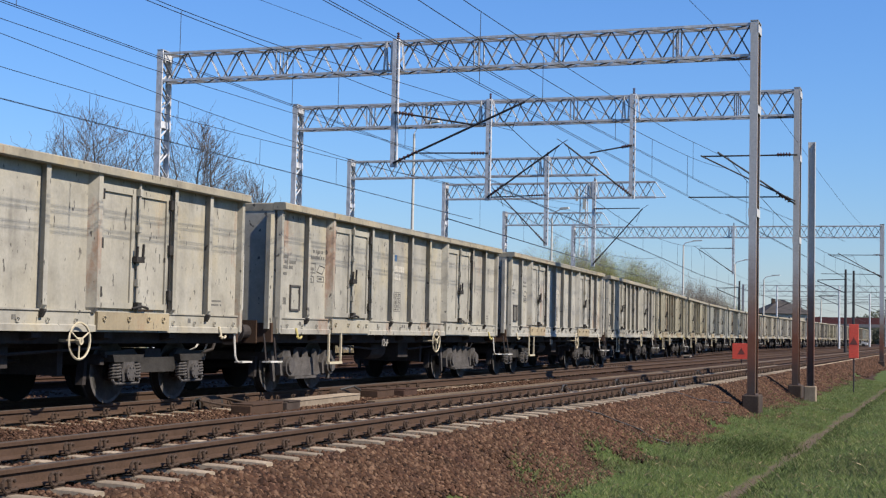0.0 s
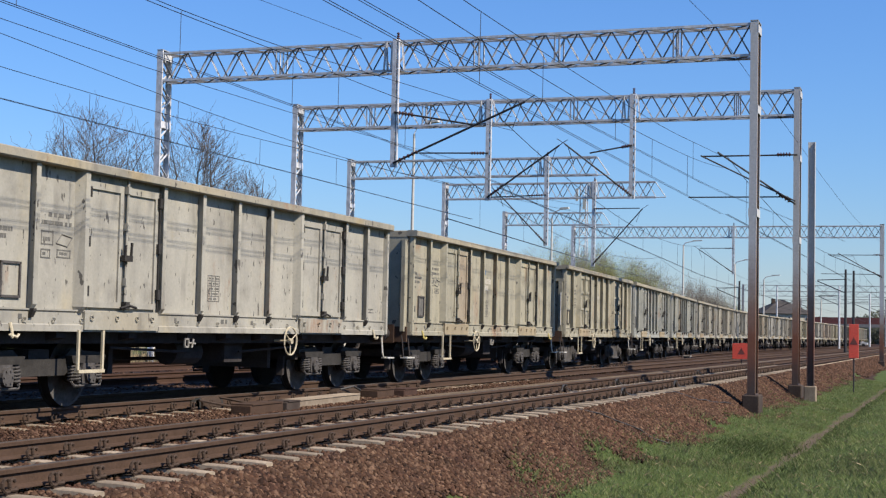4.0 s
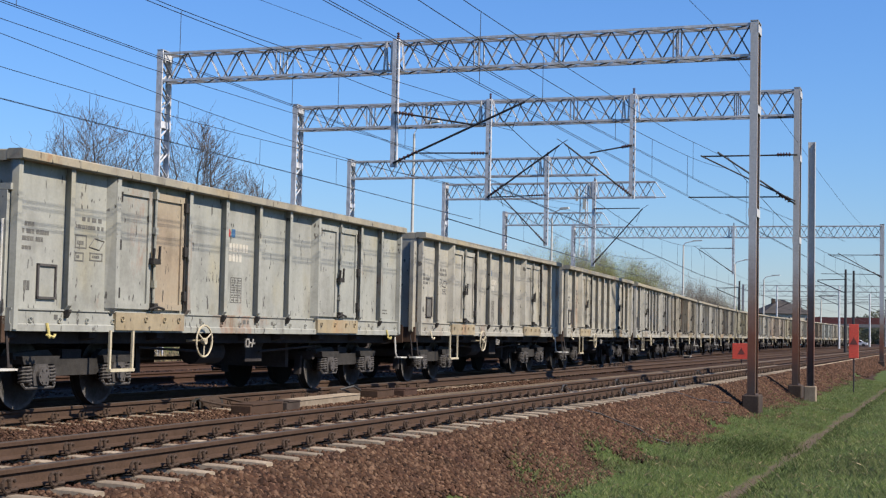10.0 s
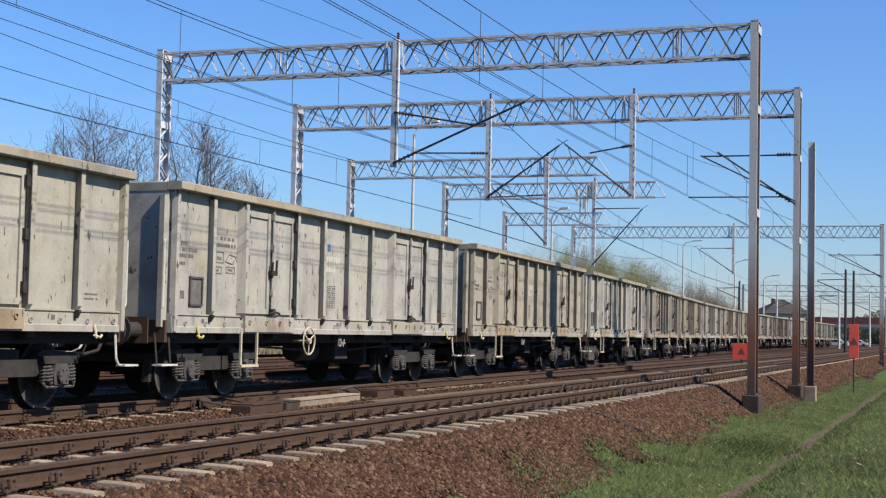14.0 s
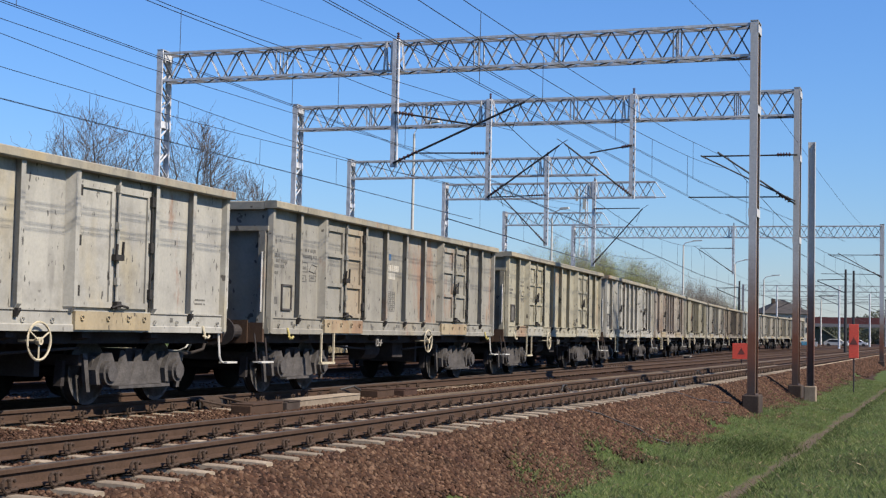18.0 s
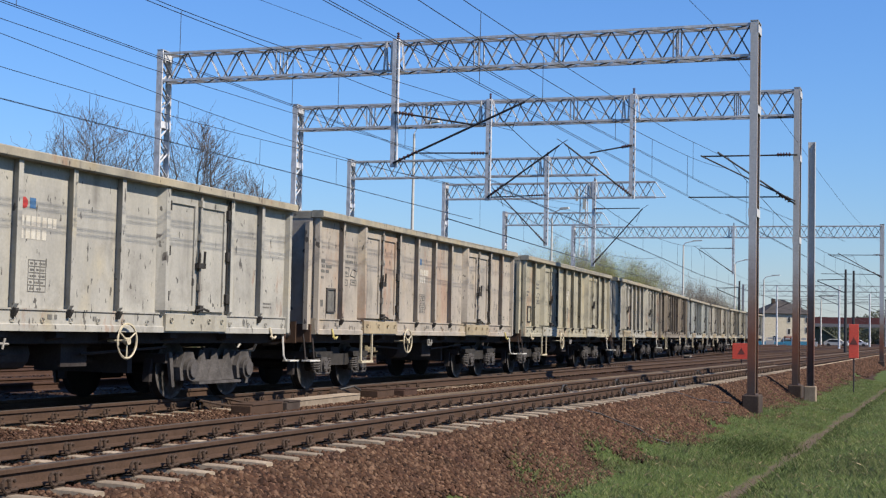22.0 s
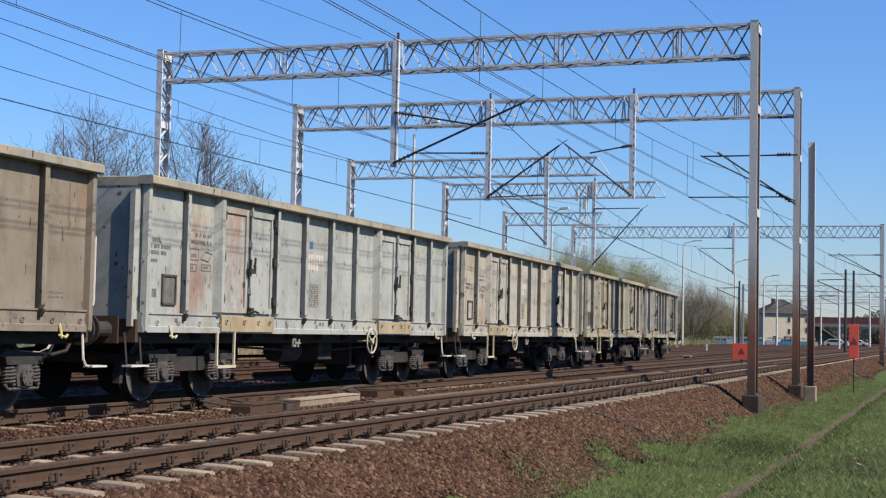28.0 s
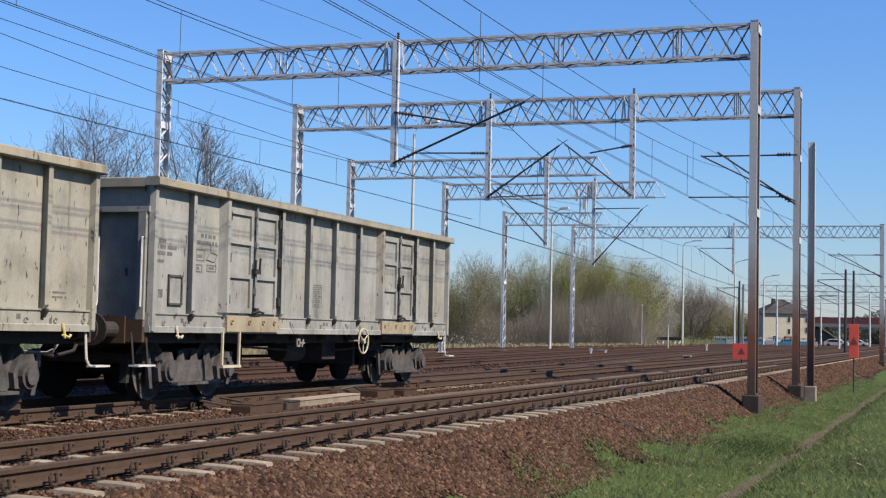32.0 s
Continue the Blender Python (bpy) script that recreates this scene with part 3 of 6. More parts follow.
def railway_track(label, side, s0, s1, mat_side, mat_top, sleeper, mat_sleeper, clips, single_to, way="train", z=0.0):
    tr = thing("railway_track", label, "railway track", kind="structure")
    for g in (-0.7525, 0.7525):
        r = part("rail", swept(RAIL, side + g, s0, s1, 2.0, z, way), mat_side, tr, "rusty brown steel rail")
        if mat_top:
            part("running_surface", swept(SURFACE, side + g, s0, s1, 2.0, z, way), mat_top, r, "worn bright rail head")
    s = s0 + 2
    rest_v, rest_f = [], []
    while s < s1:
        p, h = line(s, side, z, way)
        m = Matrix.Translation(p) @ Matrix.Rotation(h, 4, "Z")
        if 6 < s < single_to:
            o = part("sleeper", sleeper, mat_sleeper, tr, m=m @ pose(random.uniform(-0.015, 0.015), 0, random.uniform(-0.008, 0.004), 0, 0, random.uniform(-0.8, 0.8)))
            for gx, turn in clips:
                part("rail_clip", CLIP, M_CLIP, o, m=pose(gx, 0, 0, 0, 0, turn))
        elif s < 210:
            b = len(rest_v)
            for c in ((-1.06, -0.12, -0.30), (1.06, -0.12, -0.30), (1.06, 0.12, -0.30), (-1.06, 0.12, -0.30), (-1.06, -0.11, -0.225), (1.06, -0.11, -0.225), (1.06, 0.11, -0.225), (-1.06, 0.11, -0.225)):
                rest_v.append(tuple(m @ Vector(c)))
            rest_f += [tuple(b + i for i in f) for f in ((4, 5, 6, 7), (0, 1, 5, 4), (1, 2, 6, 5), (2, 3, 7, 6), (3, 0, 4, 7))]
        s += 0.6
    if rest_v:
        o = part("far_sleepers", soup("far_sleepers", rest_v, rest_f, mat_sleeper), mat_sleeper, tr)
        o["kind"] = "stuff"
    return tr


CLIPS = [(-0.7525 - 0.10, 180), (-0.7525 + 0.10, 0), (0.7525 - 0.10, 180), (0.7525 + 0.10, 0)]
railway_track("brown rails on pale concrete sleepers in reddish ballast", 0.0, -30, 400, M_RAILSIDE, M_RAILTOP, SLEEPER, M_SLEEPER, CLIPS, 70, "near")
railway_track("brown rails of the straight track leaving the points", -4.44, 24, 330, M_RAILSIDE, M_RAILTOP, WOOD_SLEEPER, M_WOOD, (), 0, "near", -0.006)
railway_track("brown rails under the goods train on half-buried concrete sleepers", TRAIN, -335, 400, M_RAILSIDE, M_RAILTOP, SLEEPER, M_SLEEPER, CLIPS[2:], 75)
for side in YARD:
    railway_track("rust-red rails of a little used siding", side, -10, 330, M_RAILRED, None, WOOD_SLEEPER, M_WOOD, (), 0)
part_of = thing("cable_trough", "pale concrete cable trough between the tracks", "cable trough", kind="structure")
part("trough", swept([(-0.08, -0.30), (0.08, -0.30), (0.08, -0.165), (-0.08, -0.165)], -2.3, 24, 240, 3.0, 0.0, "near"), M_TROUGH, part_of)


def insulator(bm, a, b, r=0.06, n=5):
    a, b = Vector(a), Vector(b)
    rod(bm, [a, b], r * 0.45, 6)
    for i in range(n):
        c = a.lerp(b, (i + 0.5) / n)
        d = (b - a).normalized() * 0.018
        rod(bm, [c - d, c + d], r, 8)
    return bm


# ---------------------------------------------------------------- point machine and timbers between the tracks
def switch_gear():
    pm = thing("point_machine", "dark greasy steel point machine with its rods beside the rail", "point machine", pose(-11.3, 20.4, -0.24, 0, 0, 0))
    bm = B()
    prism(bm, [(-0.16, 0.0), (0.18, 0.0), (0.18, 0.16), (0.10, 0.24), (-0.10, 0.24), (-0.16, 0.18)], "y", -0.28, 0.3)
    part("housing", as_mesh("housing", bm, 0.02), M_CLIP, pm)
    for y, h in ((-0.42, 0.20), (-0.34, 0.26), (0.38, 0.16)):
        bm = B()
        disc(bm, (-0.08, y, 0.12), (0.12, y, 0.12), h * 0.45, 10)
        part("crank", bm, M_BLACK, pm)
    for a, b in (((0.1, -0.4, 0.12), (-0.8, -0.5, 0.1)), ((0.1, 0.25, 0.1), (-0.9, 0.5, 0.08)), ((0.2, -0.5, 0.2), (0.5, 0.5, 0.03)), ((0.1, 0.3, 0.22), (0.9, 0.75, 0.05))):
        bm = B()
        rod(bm, [a, b], 0.022)
        part("drive_rod", bm, M_CLIP, pm)
    pm = thing("lever_box", "low rust-brown lever box with a slack cable", "point machine", pose(-11.15, 25.7, -0.24))
    bm = B()
    prism(bm, [(-0.16, 0.0), (0.16, 0.0), (0.13, 0.19), (-0.10, 0.22)], "y", -0.45, 0.5)
    part("housing", as_mesh("housing", bm, 0.02), M_CLIP, pm)
    bm = B()
    rod(bm, [(0.1, -0.4, 0.2), (0.25, -0.1, 0.26), (0.35, 0.3, 0.1), (0.4, 0.7, 0.05)], 0.022)
    part("cable", bm, M_BLACK, pm)
    bm = B()
    disc(bm, (-0.02, -0.55, 0.1), (0.14, -0.55, 0.1), 0.11, 10)
    part("crank", bm, M_CLIP, pm)
    for x, y, w, l, h, mat, label in ((-10.2, 20.15, 0.34, 1.25, 0.17, M_RAILSIDE, "dark brown cable duct between the tracks"),
                                      (-10.2, 21.1, 0.34, 0.55, 0.17, M_CONC_D, "grey concrete duct end beside the rail"),
                                      (-10.45, 23.1, 0.30, 3.2, 0.15, M_SLEEPER, "pale yellowish board lying beside the rail"),
                                      (-10.68, 26.3, 0.36, 1.0, 0.18, M_RAILSIDE, "dark brown duct box between the tracks"),
                                      (-10.55, 27.35, 0.34, 0.85, 0.16, M_RAILRED, "red-brown duct box between the tracks")):
        th = thing("cable_duct", label, "cable duct", pose(x, y, -0.24, 0, 0, 3))
        bm = B()
        block(bm, -w / 2, w / 2, -l / 2, l / 2, 0, h)
        part("casing", as_mesh("casing", bm, 0.012), mat, th)
        bm = B()
        block(bm, -w / 2 - 0.015, w / 2 + 0.015, -l / 2 + 0.03, l / 2 - 0.03, h + 0.002, h + 0.02)
        part("cover", bm, mat, th)
    slab = thing("concrete_slab", "pale concrete slab lying beside the siding", "concrete slab", pose(-23.0, 41.2, -0.22, 0, 0, 8))
    bm = B()
    block(bm, -0.12, 0.12, -0.8, 0.8, 0, 0.09)
    part("slab", as_mesh("slab", bm, 0.01), M_CONC, slab)


switch_gear()


def bond_cables():
    for pts in (((-6.8, 23.5), (-5.6, 26.5), (-4.9, 27.2)), ((-6.9, 31.5), (-5.8, 35.2), (-5.4, 38.9))):
        bm = B()
        fine = []
        for a, b in zip(pts, pts[1:]):
            for i in range(6):
                k = i / 6
                x, y = a[0] + (b[0] - a[0]) * k, a[1] + (b[1] - a[1]) * k
                fine.append((x, y, float(ground_z(np.array(x), np.array(y))) + 0.05 + 0.02 * math.sin(i * 1.9)))
        rod(bm, fine, 0.013, 5)
        th = thing("bonding_cable", "black earthing cable lying on the ballast", "cable")
        part("cable", bm, M_BLACK, th)


bond_cables()


def rail_bonds():
    """Black cable loops clamped to the rails."""
    for side, s, way in ((0.7525, 38.1, "train"), (0.7525, 50.2, "train"), (0.7525, 52.2, "train"), (-0.7525, 31.4, "near"), (-0.7525, 36.7, "near"), (0.7525, 30.7, "near"), (0.7525, 36.8, "near"), (-0.7525, 49.0, "near")):
        p, h = line(s, side + 0.06, -0.1, way)
        th = thing("rail_bond", "black cable loop clamped to the rail", "cable", Matrix.Translation(p) @ Matrix.Rotation(h, 4, "Z"), group="rail bonds")
        bm = B()
        rod(bm, [(0.03, -0.32, -0.08), (0.05, -0.26, 0.03), (0.05, -0.16, 0.07), (0.05, -0.10, 0.02), (0.05, -0.04, -0.09)], 0.025, 6)
        part("cable", bm, M_BLACK, th)
        bm = B()
        rod(bm, [(0.05, 0.02, 0.08), (0.07, 0.06, -0.02), (0.12, 0.2, -0.09), (0.2, 0.55, -0.1)], 0.025, 6)
        part("tail", bm, M_BLACK, th)


rail_bonds()


# ---------------------------------------------------------------- gantries
def bar_mesh(name, w, length):
    """An angle bar along z from 0 to length."""
    bm = B()
    prism(bm, [(-w / 2, -w / 2), (w / 2, -w / 2), (w / 2, -w / 2 + w * 0.22), (-w / 2 + w * 0.22, -w / 2 + w * 0.22), (-w / 2 + w * 0.22, w / 2), (-w / 2, w / 2)], "z", 0, length)
    return as_mesh(name, bm)


def upto(a, b):
    """The pose that lays a bar, built along z, from a towards b."""
    a, b = Vector(a), Vector(b)
    return Matrix.Translation(a) @ (b - a).to_track_quat("Z", "Y").to_matrix().to_4x4()


Z_LOW, Z_TOP, DEEP = 8.90, 9.77, 0.50


def truss(parent, xl, xr, pitch=1.0, uprights=()):
    """Two laced faces whose zigzags are half a bay apart, tied to each other above and below."""
    n = max(3, round((xr - xl) / pitch))
    step = (xr - xl) / n
    h = Z_TOP - Z_LOW
    dia = bar_mesh("diagonal", 0.044, math.hypot(step / 2, h))
    flat = bar_mesh("cross_brace", 0.05, math.hypot(step / 2, DEEP))
    chord = bar_mesh("chord", 0.07, xr - xl)
    post = bar_mesh("upright", 0.05, h)
    for y in (-DEEP / 2, DEEP / 2):
        for z in (Z_LOW, Z_TOP):
            part("chord", chord, M_GALV, parent, m=upto((xl, y, z), (xr, y, z)))
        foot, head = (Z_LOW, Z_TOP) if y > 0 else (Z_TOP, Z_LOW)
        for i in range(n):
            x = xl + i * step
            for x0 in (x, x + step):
                # the near face takes the painted-in shade, the far face the light tone
                part("diagonal", dia, M_GALV if y > 0 else M_STEEL_SHADE, parent, m=upto((x0, y, foot), (x + step / 2, y, head)))
        for x in uprights:
            for dx in (-0.07, 0.07):
                part("upright", post, M_GALV, parent, m=upto((x + dx, y, Z_LOW), (x + dx, y, Z_TOP)))
    for i in range(n):
        x = xl + i * step
        for z in (Z_LOW, Z_TOP):
            for x0 in (x, x + step):
                # the cross braces carry the same painted-in shade
                part("cross_brace", flat, M_STEEL_SHADE, parent, m=upto((x0, -DEEP / 2, z), (x + step / 2, DEEP / 2, z)))


def lattice_mast(parent, x, foot, top, wide=0.2, deep=0.5, mat=None, base=None, laced=True):
    """Two steel channels that stand back to back, laced or battened together on both sides."""
    mat = mat or M_GALV
    a, c, f = wide / 2, deep / 2, 0.06
    for s in (-1, 1):
        bm = B()
        o = [(x - a, s * c), (x + a, s * c), (x + a, s * (c - f)), (x + a - 0.012, s * (c - f)), (x + a - 0.012, s * (c - 0.014)), (x - a + 0.012, s * (c - 0.014)), (x - a + 0.012, s * (c - f)), (x - a, s * (c - f))]
        prism(bm, o, "z", foot, top)
        part("mast_channel", bm, mat, parent)
    z, k = foot + 0.4, 0
    inner = deep - f
    brace = bar_mesh("lacing_bar", 0.06, math.hypot(inner, 0.42))
    while laced and z < top - 0.5:
        for px in (x - a + 0.03, x + a - 0.03):
            y0 = -inner / 2 if k % 2 else inner / 2
            part("lacing_bar", brace, mat, parent, m=upto((px, y0, z), (px, -y0, z + 0.42)))
        z, k = z + 0.42, k + 1
    for z in (foot + 0.25, foot + (top - foot) * 0.5, foot + (top - foot) * 0.77, top - 0.2):
        for s in (-1, 1):
            bm = B()
            px = x + s * (a + 0.009)
            block(bm, px - 0.006, px + 0.006, -c - 0.004, c + 0.004, z - 0.11, z + 0.11)
            part("batten_plate", bm, mat, parent)
    bm = B()
    block(bm, x - a - 0.006, x + a + 0.006, -c - 0.006, c + 0.006, top, top + 0.03)
    part("cap_plate", bm, M_GALV_D, parent)
    bm = B()
    prism(bm, [(x - 0.23, -c - 0.07), (x + 0.23, -c - 0.07), (x + 0.23, c + 0.07), (x - 0.23, c + 0.07)], "z", foot - 0.5, foot + 0.32)
    part("foundation", as_mesh("foundation", bm, 0.03), base or M_CONC, parent, "concrete foundation block")
    if not laced:
        # plate added between the channels, its dark colour stands in for the gap's shade
        bm = B()
        block(bm, x + a - 0.06, x + a - 0.045, -c + 0.03, c - 0.03, foot + 0.32, top - 0.05)
        part("gap_shade_plate", bm, M_RAILSIDE, parent, "added dark plate standing in for the shaded gap")
    if laced:
        bm = B()
        block(bm, x + 0.03, x + 0.052, -c - 0.012, -c - 0.002, foot + 0.28, foot + 3.2)
        part("earth_strip", bm, M_GALV_D, parent, "pale earthing strip")


def post_on_block(parent, x, foot, top, w, mat, base):
    """A plain rolled post on a concrete block."""
    d, f, t = 0.24, 0.022, 0.014
    bm = B()
    prism(bm, [(x - w / 2, -d / 2), (x + w / 2, -d / 2), (x + w / 2, -d / 2 + f), (x + t, -d / 2 + f), (x + t, d / 2 - f), (x + w / 2, d / 2 - f), (x + w / 2, d / 2), (x - w / 2, d / 2), (x - w / 2, d / 2 - f), (x - t, d / 2 - f), (x - t, -d / 2 + f), (x - w / 2, -d / 2 + f)], "z", foot, top)
    part("column", bm, mat, parent)
    bm = B()
    prism(bm, [(x - 0.2, -0.2), (x + 0.2, -0.2), (x + 0.2, 0.2), (x - 0.2, 0.2)], "z", foot - 0.5, foot + 0.3)
    part("foundation", as_mesh("foundation", bm, 0.03), base, parent, "concrete foundation block")


@functools.cache
def shared_batten():
    bm = B()
    block(bm, -0.024, 0.024, -0.05, 0.05, -0.05, 0.05)
    return as_mesh("batten", bm)


def hanger(parent, x, low, arm=None):
    """A post of two channels hanging from the beam, with the arm that steadies the wires."""
    y0 = -DEEP / 2 - 0.17
    for a, b, name in ((-0.105, 0.02, "hanger_channel"), (0.068, 0.098, "hanger_strip")):
        bm = B()
        o = [(x + a, y0), (x + b, y0), (x + b, y0 + 0.11), (x + b - 0.012, y0 + 0.11), (x + b - 0.012, y0 + 0.014), (x + a + 0.012, y0 + 0.014), (x + a + 0.012, y0 + 0.11), (x + a, y0 + 0.11)]
        prism(bm, o, "z", low, Z_TOP + 0.05)
        part(name, bm, M_GALV, parent)
    z = low + 0.1
    batten = shared_batten()
    while z < Z_TOP:
        part("batten", batten, M_GALV_D, parent, m=pose(x + 0.044, y0 + 0.055, z))
        z += 0.31
    for dx, lean in ((-0.42, 0.06), (-0.30, -0.05), (-0.19, 0.03), (0.24, -0.09)):
        part("clamp_bar", bar_mesh("clamp_bar", 0.05, Z_TOP - Z_LOW), M_GALV, parent, m=upto((x + dx, -DEEP / 2 - 0.05, Z_LOW), (x + dx + lean, -DEEP / 2 - 0.05, Z_TOP)))
    bm = B()
    insulator(bm, (x, -DEEP / 2, Z_TOP + 0.06), (x, -DEEP / 2, Z_TOP + 0.28), 0.05, 3)
    part("insulator", bm, M_CERAMIC, parent, "brown ribbed insulator")
    if arm:
        (xe, ze), (xt, zt0, zt1) = arm
        y = -0.44
        s = 1 if xe > x else -1
        foot = Vector((x, y, low + 0.12))
        tip = Vector((xe, y, ze))
        bm = B()
        rod(bm, [foot, tip], 0.034)
        part("cantilever_tube", bm, M_POLE_DARK, parent)
        bm = B()
        rod(bm, [(x, y, zt0), (xt, y, zt1)], 0.03)
        part("steady_tube", bm, M_POLE_DARK, parent)
        bm = B()
        insulator(bm, foot.lerp(tip, 0.04), foot.lerp(tip, 0.2))
        part("insulator", bm, M_CERAMIC, parent, "brown ribbed insulator")
        bm = B()
        a, b = Vector((x, y, zt0)), Vector((xt, y, zt1))
        insulator(bm, a.lerp(b, 0.05), a.lerp(b, 0.25))
        part("insulator", bm, M_CERAMIC, parent, "brown ribbed insulator")
        bm = B()
        rod(bm, [tip + Vector((s * 0.3, 0, 0.2)), tip + Vector((s * -0.1, 0, -0.05)), tip + Vector((s * -0.35, 0, -0.75))], 0.014, 5)
        part("clamp_rod", bm, M_POLE_DARK, parent)


def gantry(label, y, xl, xr, foot_l=-0.45, foot_r=-0.75, right="column", hangers=(), column=None, uprights=()):
    g = thing("gantry", label, "railway gantry", pose(0, y, 0), group="gantries over the tracks")
    truss(g, xl + 0.1, xr, uprights=uprights)
    lattice_mast(g, xl + 0.11, foot_l, Z_TOP + 0.1, 0.2, 0.62)
    if right == "column":
        lattice_mast(g, column or xr + 0.02, foot_r, Z_TOP + 0.06, 0.205, 0.68, M_COLUMN, M_CONC_D, False)
    if right == "mast":
        lattice_mast(g, xr + 0.02, foot_r, Z_TOP + 0.12, 0.3, 0.5, M_COLUMN, M_CONC_D, False)
    if right == "taper":
        bm = B()
        rod(bm, [(xr, 0, Z_TOP), (xr + 0.6, 0, Z_LOW)], 0.03)
        rod(bm, [(xr, 0, Z_LOW), (xr + 0.6, 0, Z_LOW)], 0.03)
        part("nose", bm, M_GALV, g)
    for h in hangers:
        hanger(g, *h)
    return g


gantry("grey steel lattice gantry on a lattice mast and a steel column", 39.75, -23.9, -5.2, column=-5.09, uprights=(-19.64, -13.17, -10.72, -7.27), hangers=[(-15.65, 5.96, ((-11.6, 7.78), (-13.15, 7.61, 7.16)))])
gantry("grey steel lattice gantry spanning the tracks", 50.8, -24.4, -5.1, column=-5.03, uprights=(-21.2, -18.9, -13.09, -7.12), foot_r=-0.8, hangers=[(-16.25, 6.0, ((-13.5, 8.0), (-18.97, 7.77, 7.83))), (-10.8, 6.0, ((-13.3, 8.04), (-12.36, 7.94, 7.69)))])
gantry("grey steel lattice gantry over the sidings", 68.0, -29.5, -16.3, right="taper", hangers=[(-18.75, 5.4, ((-21.3, 8.09), (-21.9, 7.9, 7.81)))])
gantry("grey steel lattice gantry with an open end", 79.6, -28.4, -15.7, right="taper", hangers=[(-19.15, 4.95, ((-16.33, 8.22), (-16.5, 8.24, 8.25)))])
gantry("far grey steel lattice gantry over the sidings", 99.5, -30.8, -23.4, right="taper")
gantry("long grey steel lattice gantry spanning all tracks", 113.0, -29.1, -4.9, foot_r=-0.8, right="mast", hangers=[(-16.0, 6.0, ((-18.8, 8.03), (-18.6, 8.04, 8.04)))])


def side_bracket(y, x, z0, length, label):
    """Arms on a column's track side that hold the wires over the nearest track."""
    th = thing("bracket_arm", label, "bracket", pose(x, y, 0), group="bracket arms on columns")
    bm = B()
    rod(bm, [(0.1, -0.14, z0 + 1.72), (-length * 1.2, -0.14, z0 + 1.73)], 0.03)
    part("top_tube", bm, M_POLE_DARK, th)
    bm = B()
    rod(bm, [(0.05, -0.14, z0), (-length, -0.14, z0 + 1.87)], 0.036)
    part("cantilever_tube", bm, M_POLE_DARK, th)
    bm = B()
    rod(bm, [(0.05, -0.2, z0 + 0.1), (-length * 1.22, -0.2, z0 + 1.75)], 0.03)
    part("second_tube", bm, M_POLE_DARK, th)
    bm = B()
    rod(bm, [(-0.2, -0.14, z0 + 0.26), (-length * 1.38, -0.14, z0 + 0.28)], 0.026)
    part("steady_tube", bm, M_POLE_DARK, th)
    for a, b in (((-0.12, -0.14, z0 + 0.09), (-0.62, -0.14, z0 + 0.44)), ((-0.12, -0.14, z0 + 1.74), (-0.6, -0.14, z0 + 1.74))):
        bm = B()
        insulator(bm, a, b, 0.07)
        part("insulator", bm, M_CERAMIC, th, "brown ribbed insulator")


side_bracket(50.55, -5.1, 5.76, 2.65, "dark tubular bracket arm with insulators on the column")
side_bracket(112.8, -4.9, 5.82, 3.2, "dark tubular bracket arm with insulators on the far column")

dark = thing("signal_post", "rust-footed steel post on a pale concrete base", "post", pose(-4.47, 50.0, 0, 0, 0, 90))
post_on_block(dark, 0, -0.78, 7.85, 0.2, M_COLUMN, M_SLEEPER)


# ---------------------------------------------------------------- wires
def wire(label, runs, r=0.011, twin=0.0, way="train", category="overhead wire"):
    """runs: (side of the line, way along it, height) from support to support; the height follows a sagging curve."""
    th = thing("overhead_wire", label, category)
    for off in ((-twin, twin) if twin else (0.0,)):
        bm = B()
        pts = []
        for (a0, s0, z0), (a1, s1, z1, sag) in zip([q[:3] for q in runs], runs[1:]):
            n = max(4, int((s1 - s0) / 4))
            p0, p1 = line(s0, a0, 0, way)[0], line(s1, a1, 0, way)[0]
            for i in range(n):
                k = i / n
                p = p0.lerp(p1, k)
                pts.append((p.x + off, p.y, z0 + (z1 - z0) * k - 4 * sag * k * (1 - k)))
        rod(bm, pts, r, 5)
        part("wire", bm, M_WIRE, th)
    return th


def droppers(side, s0, s1, step, zc, height, way):
    th = thing("dropper_wires", "thin hanging wires between carrier and contact wire", "overhead wire")
    s = s0
    while s < s1:
        p = line(s, side, 0, way)[0]
        b2 = B()
        rod(b2, [(p.x, p.y, zc), (p.x, p.y, height(s))], 0.006, 4)
        part("dropper", b2, M_WIRE, th)
        s += step


def catenary(label, side, zc, zs, sag, sup, way="train"):
    """The spans beyond the first gantries, from support to support along the line."""
    wire("dark contact wires over " + label, [(side, sup[0], zc)] + [(side + 0.25 * (-1) ** i, s, zc, 0.0) for i, s in enumerate(sup[1:])], 0.010, 0.035, way)
    wire("sagging carrier wire over " + label, [(side, sup[0], zs)] + [(side + 0.15 * (-1) ** i, s, zs, sag) for i, s in enumerate(sup[1:])], 0.012, 0.0, way)

    def high(s):
        for a, b in zip(sup, sup[1:]):
            if a <= s <= b:
                k = (s - a) / (b - a)
                return zs - 4 * sag * k * (1 - k)
        return zs
    droppers(side, sup[0] + 5, 150, 8.5, zc, high, way)


catenary("the near track farther off", 0.0, 5.45, 7.5, 1.2, [50.6, 113, 175, 240, 320, 400], "near")
catenary("the train's far track", -0.05, 5.35, 7.4, 1.1, [39.6, 99.5, 160, 230, 320, 400])
catenary("the far part of the siding", -4.85, 5.33, 7.3, 1.2, [50.6, 113, 175, 240, 320, 400])
catenary("the far straight track", -4.44, 5.45, 7.3, 1.2, [113, 175, 240, 320], "near")


